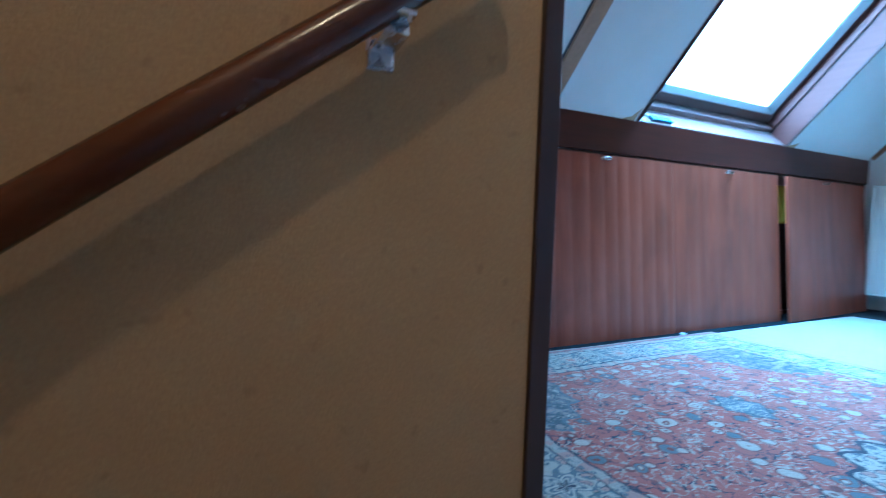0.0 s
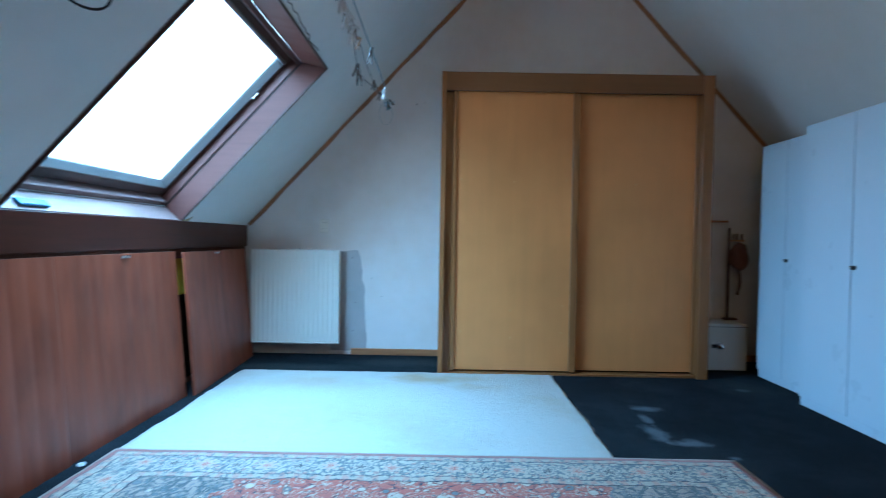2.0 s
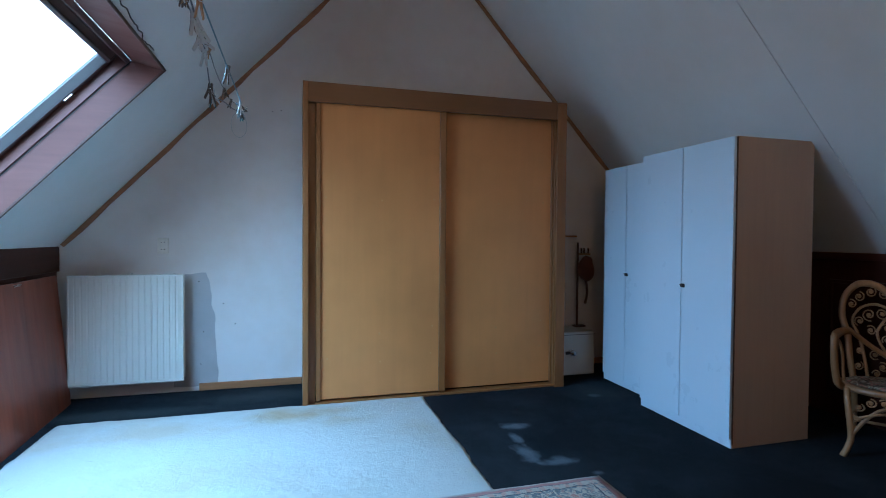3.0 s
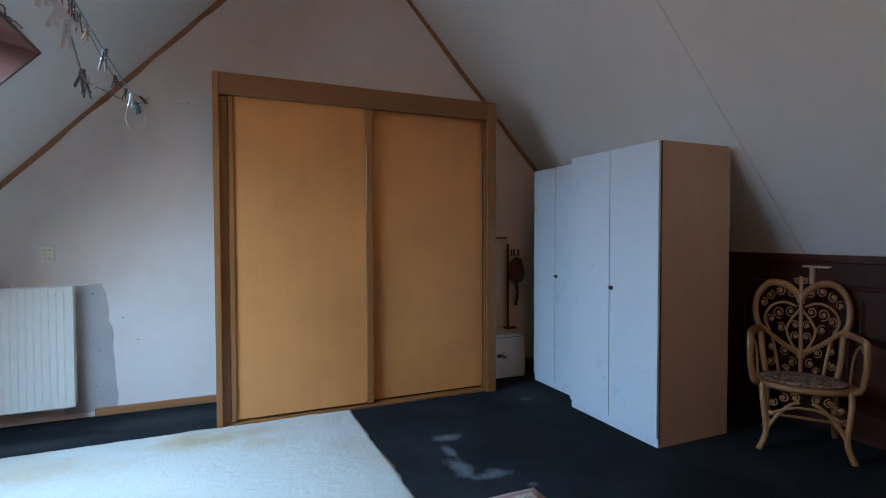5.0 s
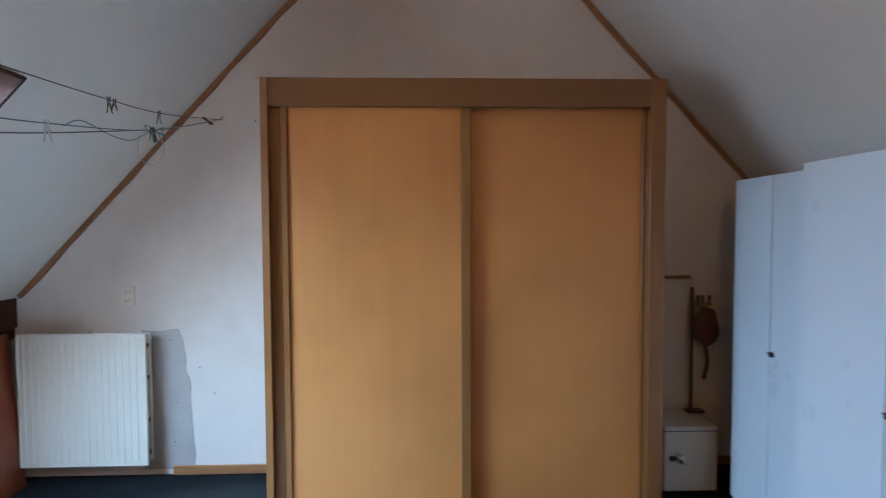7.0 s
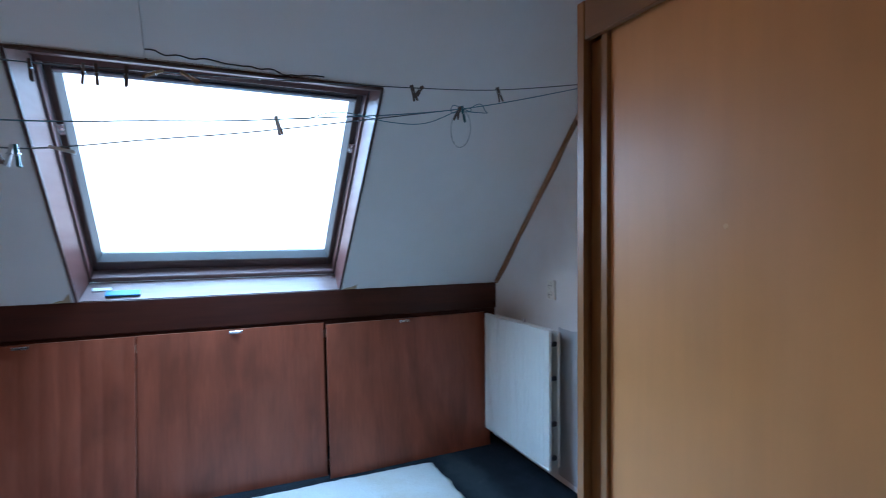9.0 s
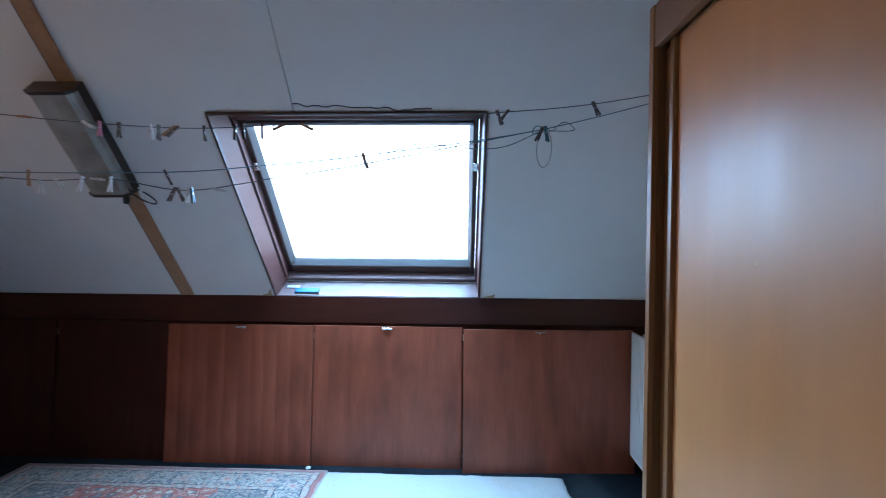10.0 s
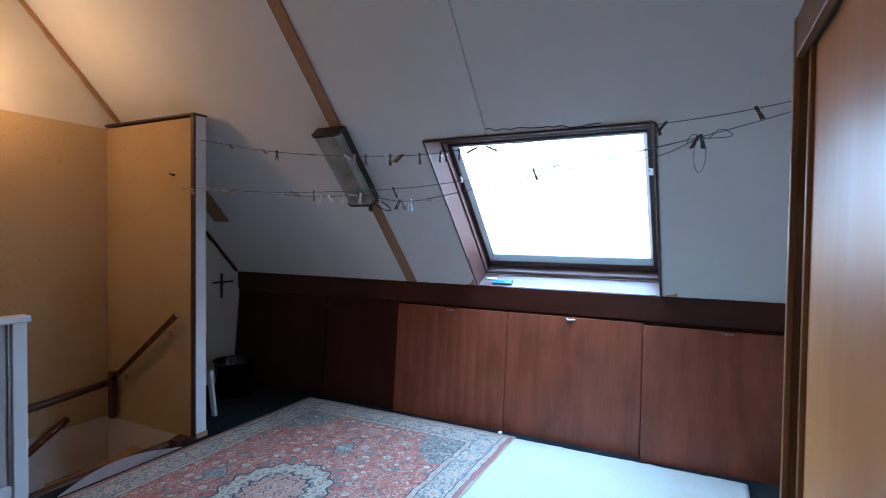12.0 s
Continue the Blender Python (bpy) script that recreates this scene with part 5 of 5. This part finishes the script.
def rattan_chair(m):
    ob = thing("rattan_armchair", m, "honey rattan armchair with heart-shaped curled back and floral cushion", "chair")

    def back(x, z):
        return Vector((x, 0.44 + 0.16 * (z - 0.4), z))

    def front(x, z):
        return Vector((x, 0.035 + 0.4 * (0.32 - z) * -0.15 + 0.25 * x * x, z))

    def rod(name, pts, r, per=7, label="", sides=8, flat=1.0):
        return part(name, tube(smooth_path(pts, per), r, sides, None, flat), M_RATTAN, ob, label, True)

    ring = [Vector((0.25 * math.cos(a), 0.25 + 0.225 * math.sin(a), 0.395)) for a in (k * math.pi / 18 for k in range(37))]
    part("seat_ring", tube(ring, 0.019, 8), M_RATTAN, ob, "", True)
    part("seat_base", lathe([(0.02, -0.006), (0.235, -0.006), (0.235, 0.006), (0.02, 0.006)], 28, None, Matrix.Translation((0, 0.25, 0.405)) @ Matrix.Diagonal((1, 0.9, 1, 1))), M_RATTAN, ob)
    part("cushion", lathe([(0.03, 0.0), (0.20, 0.0), (0.222, 0.005), (0.225, 0.010), (0.208, 0.017), (0.15, 0.021), (0.05, 0.019), (0.01, 0.018)], 32, None, Matrix.Translation((0, 0.245, 0.411)) @ Matrix.Diagonal((1, 0.92, 1, 1))), cushion_material(), ob, "brown floral seat cushion", True)
    for s in (-1, 1):
        # heart lobe and stile
        rod("back_frame", [back(s * 0.185, 0.41), back(s * 0.205, 0.52), back(s * 0.215, 0.62), back(s * 0.245, 0.72), back(s * 0.235, 0.82), back(s * 0.175, 0.888), back(s * 0.095, 0.89), back(s * 0.03, 0.85), back(0, 0.80)], 0.018)
        rod("back_brace", [back(s * 0.215, 0.655), back(s * 0.11, 0.58), back(0, 0.515)], 0.013)
        rod("back_upright", [back(s * 0.115, 0.41), back(s * 0.13, 0.5), back(s * 0.155, 0.61)], 0.009)
        rod("inner_heart", [back(0, 0.76), back(s * 0.05, 0.70), back(s * 0.075, 0.64), back(s * 0.04, 0.56), back(0, 0.53)], 0.007)
        rod("outer_heart", [back(s * 0.02, 0.77), back(s * 0.09, 0.79), back(s * 0.16, 0.765), back(s * 0.195, 0.70), back(s * 0.165, 0.635)], 0.007)
        # arm
        rod("arm", [back(s * 0.215, 0.645), (s * 0.245, 0.40, 0.645), (s * 0.265, 0.26, 0.645), (s * 0.275, 0.13, 0.645), (s * 0.278, 0.075, 0.625), (s * 0.275, 0.065, 0.52), (s * 0.26, 0.085, 0.43), (s * 0.235, 0.14, 0.392)], 0.022, 7, "", 8, 0.75)
        rod("arm_hoop", [(s * 0.23, 0.30, 0.40), (s * 0.24, 0.25, 0.55), (s * 0.258, 0.16, 0.62), (s * 0.265, 0.09, 0.60)], 0.008)
        # legs
        rod("leg", [(s * 0.215, 0.10, 0.395), (s * 0.212, 0.055, 0.33), (s * 0.20, 0.03, 0.22), (s * 0.192, 0.02, 0.12), (s * 0.208, 0.008, 0.05), (s * 0.228, 0.0, 0.0)], 0.0165)
        rod("leg", [(s * 0.18, 0.42, 0.395), (s * 0.175, 0.45, 0.22), (s * 0.18, 0.50, 0.06), (s * 0.19, 0.53, 0.0)], 0.0165)
        rod("apron_brace", [(s * 0.194, 0.02, 0.12), (s * 0.14, 0.022, 0.22), (s * 0.08, 0.02, 0.295), (s * 0.03, 0.02, 0.325)], 0.010)
        rod("side_stretcher", [(s * 0.194, 0.025, 0.15), (s * 0.17, 0.25, 0.17), (s * 0.176, 0.46, 0.17)], 0.008)
        # curls: centre, size, first angle, turns, sense
        for c, r, a0, turns in (((0.05, 0.845), 0.028, 2.2, 1.4), ((0.11, 0.852), 0.027, 2.2, 1.4), ((0.165, 0.825), 0.027, 1.6, 1.4), ((0.20, 0.785), 0.024, 1.2, 1.3),
                                ((0.055, 0.745), 0.030, 3.6, 1.4), ((0.115, 0.735), 0.033, 4.4, 1.5), ((0.16, 0.70), 0.026, 5.0, 1.3), ((0.03, 0.675), 0.022, 0.5, 1.4),
                                ((0.03, 0.615), 0.023, 5.5, 1.4), ((0.105, 0.655), 0.026, 0.8, 1.4), ((0.045, 0.475), 0.026, 1.0, 1.4), ((0.085, 0.535), 0.026, 4.0, 1.4),
                                ((0.155, 0.55), 0.020, 3.0, 1.3), ((0.16, 0.47), 0.024, 2.0, 1.4), ((0.075, 0.44), 0.02, 0.0, 1.3)):
            part("back_curl", tube(curl((s * c[0], c[1]), r, a0 if s > 0 else math.pi - a0, turns, s, back), 0.0032, 6), M_RATTAN, ob, "", True)
            part("rosette", tube([back(s * c[0], c[1]) + Vector((0, -0.004, 0)), back(s * c[0], c[1]) + Vector((0, -0.011, 0))], 0.0095, 10), M_RATTAN, ob)
        for c, r, a0 in (((0.05, 0.345), 0.026, 0.5), ((0.11, 0.335), 0.028, 1.5), ((0.16, 0.30), 0.026, 2.0), ((0.175, 0.235), 0.022, 3.0), ((0.175, 0.18), 0.016, 3.0)):
            part("apron_curl", tube(curl((s * c[0], c[1]), r, a0 if s > 0 else math.pi - a0, 1.4, s, front), 0.0042, 6), M_RATTAN, ob, "", True)
            part("rosette", tube([front(s * c[0], c[1]) + Vector((0, -0.004, 0)), front(s * c[0], c[1]) + Vector((0, -0.011, 0))], 0.0095, 10), M_RATTAN, ob)
    rod("spine", [back(0, 0.41), back(0, 0.6), back(0, 0.8), back(0, 0.93)], 0.011)
    rod("hub", [back(0, 0.50) + Vector((0, -0.012, 0)), back(0, 0.535) + Vector((0, -0.012, 0))], 0.022, 4)
    rod("binding", [back(0, 0.79) + Vector((0, -0.006, 0)), back(0, 0.84) + Vector((0, -0.006, 0))], 0.021, 4)
    for s in (-1, 1):
        part("finial_curl", tube(curl((s * 0.022, 0.905), 0.018, 0.5 if s > 0 else math.pi - 0.5, 1.3, s, back), 0.0045, 6), M_RATTAN, ob, "", True)
    rod("apron_rail", [(-0.165, 0.02, 0.24), (-0.06, 0.015, 0.285), (0, 0.012, 0.29), (0.06, 0.015, 0.285), (0.165, 0.02, 0.24)], 0.008)
    rod("front_stretcher", [(-0.175, 0.24, 0.175), (0, 0.22, 0.18), (0.175, 0.24, 0.175)], 0.009)
    # low seat, tall and wide back
    for c in ob.children:
        for v in c.data.vertices:
            x, y, z = v.co
            v.co.x, v.co.y = x * 0.9, y * 0.72
            v.co.z = z * 0.85 if z < 0.41 else 0.3485 + (z - 0.41) * 1.07
    return ob


rattan_chair(Matrix.Translation((4.35, -2.195, 0)) @ Matrix.Rotation(radians(-54.0), 4, 'Z'))

bracket_ = thing("shelf_bracket", Matrix.Translation((W - 0.03, -1.945, 0.873)), "small pinkish wooden bracket on the dark knee wall", "bracket")
part("arm", box(-0.012, 0.018, -0.10, 0.05, 0.078, 0.09, 0.002), M_BEECH, bracket_)
part("stem", box(-0.004, 0.018, -0.012, 0.012, -0.02, 0.078, 0.002), M_BEECH, bracket_)

# a crumpled scrap where two panels meet the rug
bm = bmesh.new()
bmesh.ops.create_icosphere(bm, subdivisions=3, radius=0.014)
for v in bm.verts:
    v.co *= 1 + 0.7 * noise.noise(v.co * 70)
    v.co.z *= 0.4
low_z = min(v.co.z for v in bm.verts)
scrap = tagged(link_mesh("paper_scrap", bm, M_WHITE), "crumpled white paper scrap at the edge of the Persian rug", "paper scrap")
scrap.location = (0.145, -2.06, -low_z)
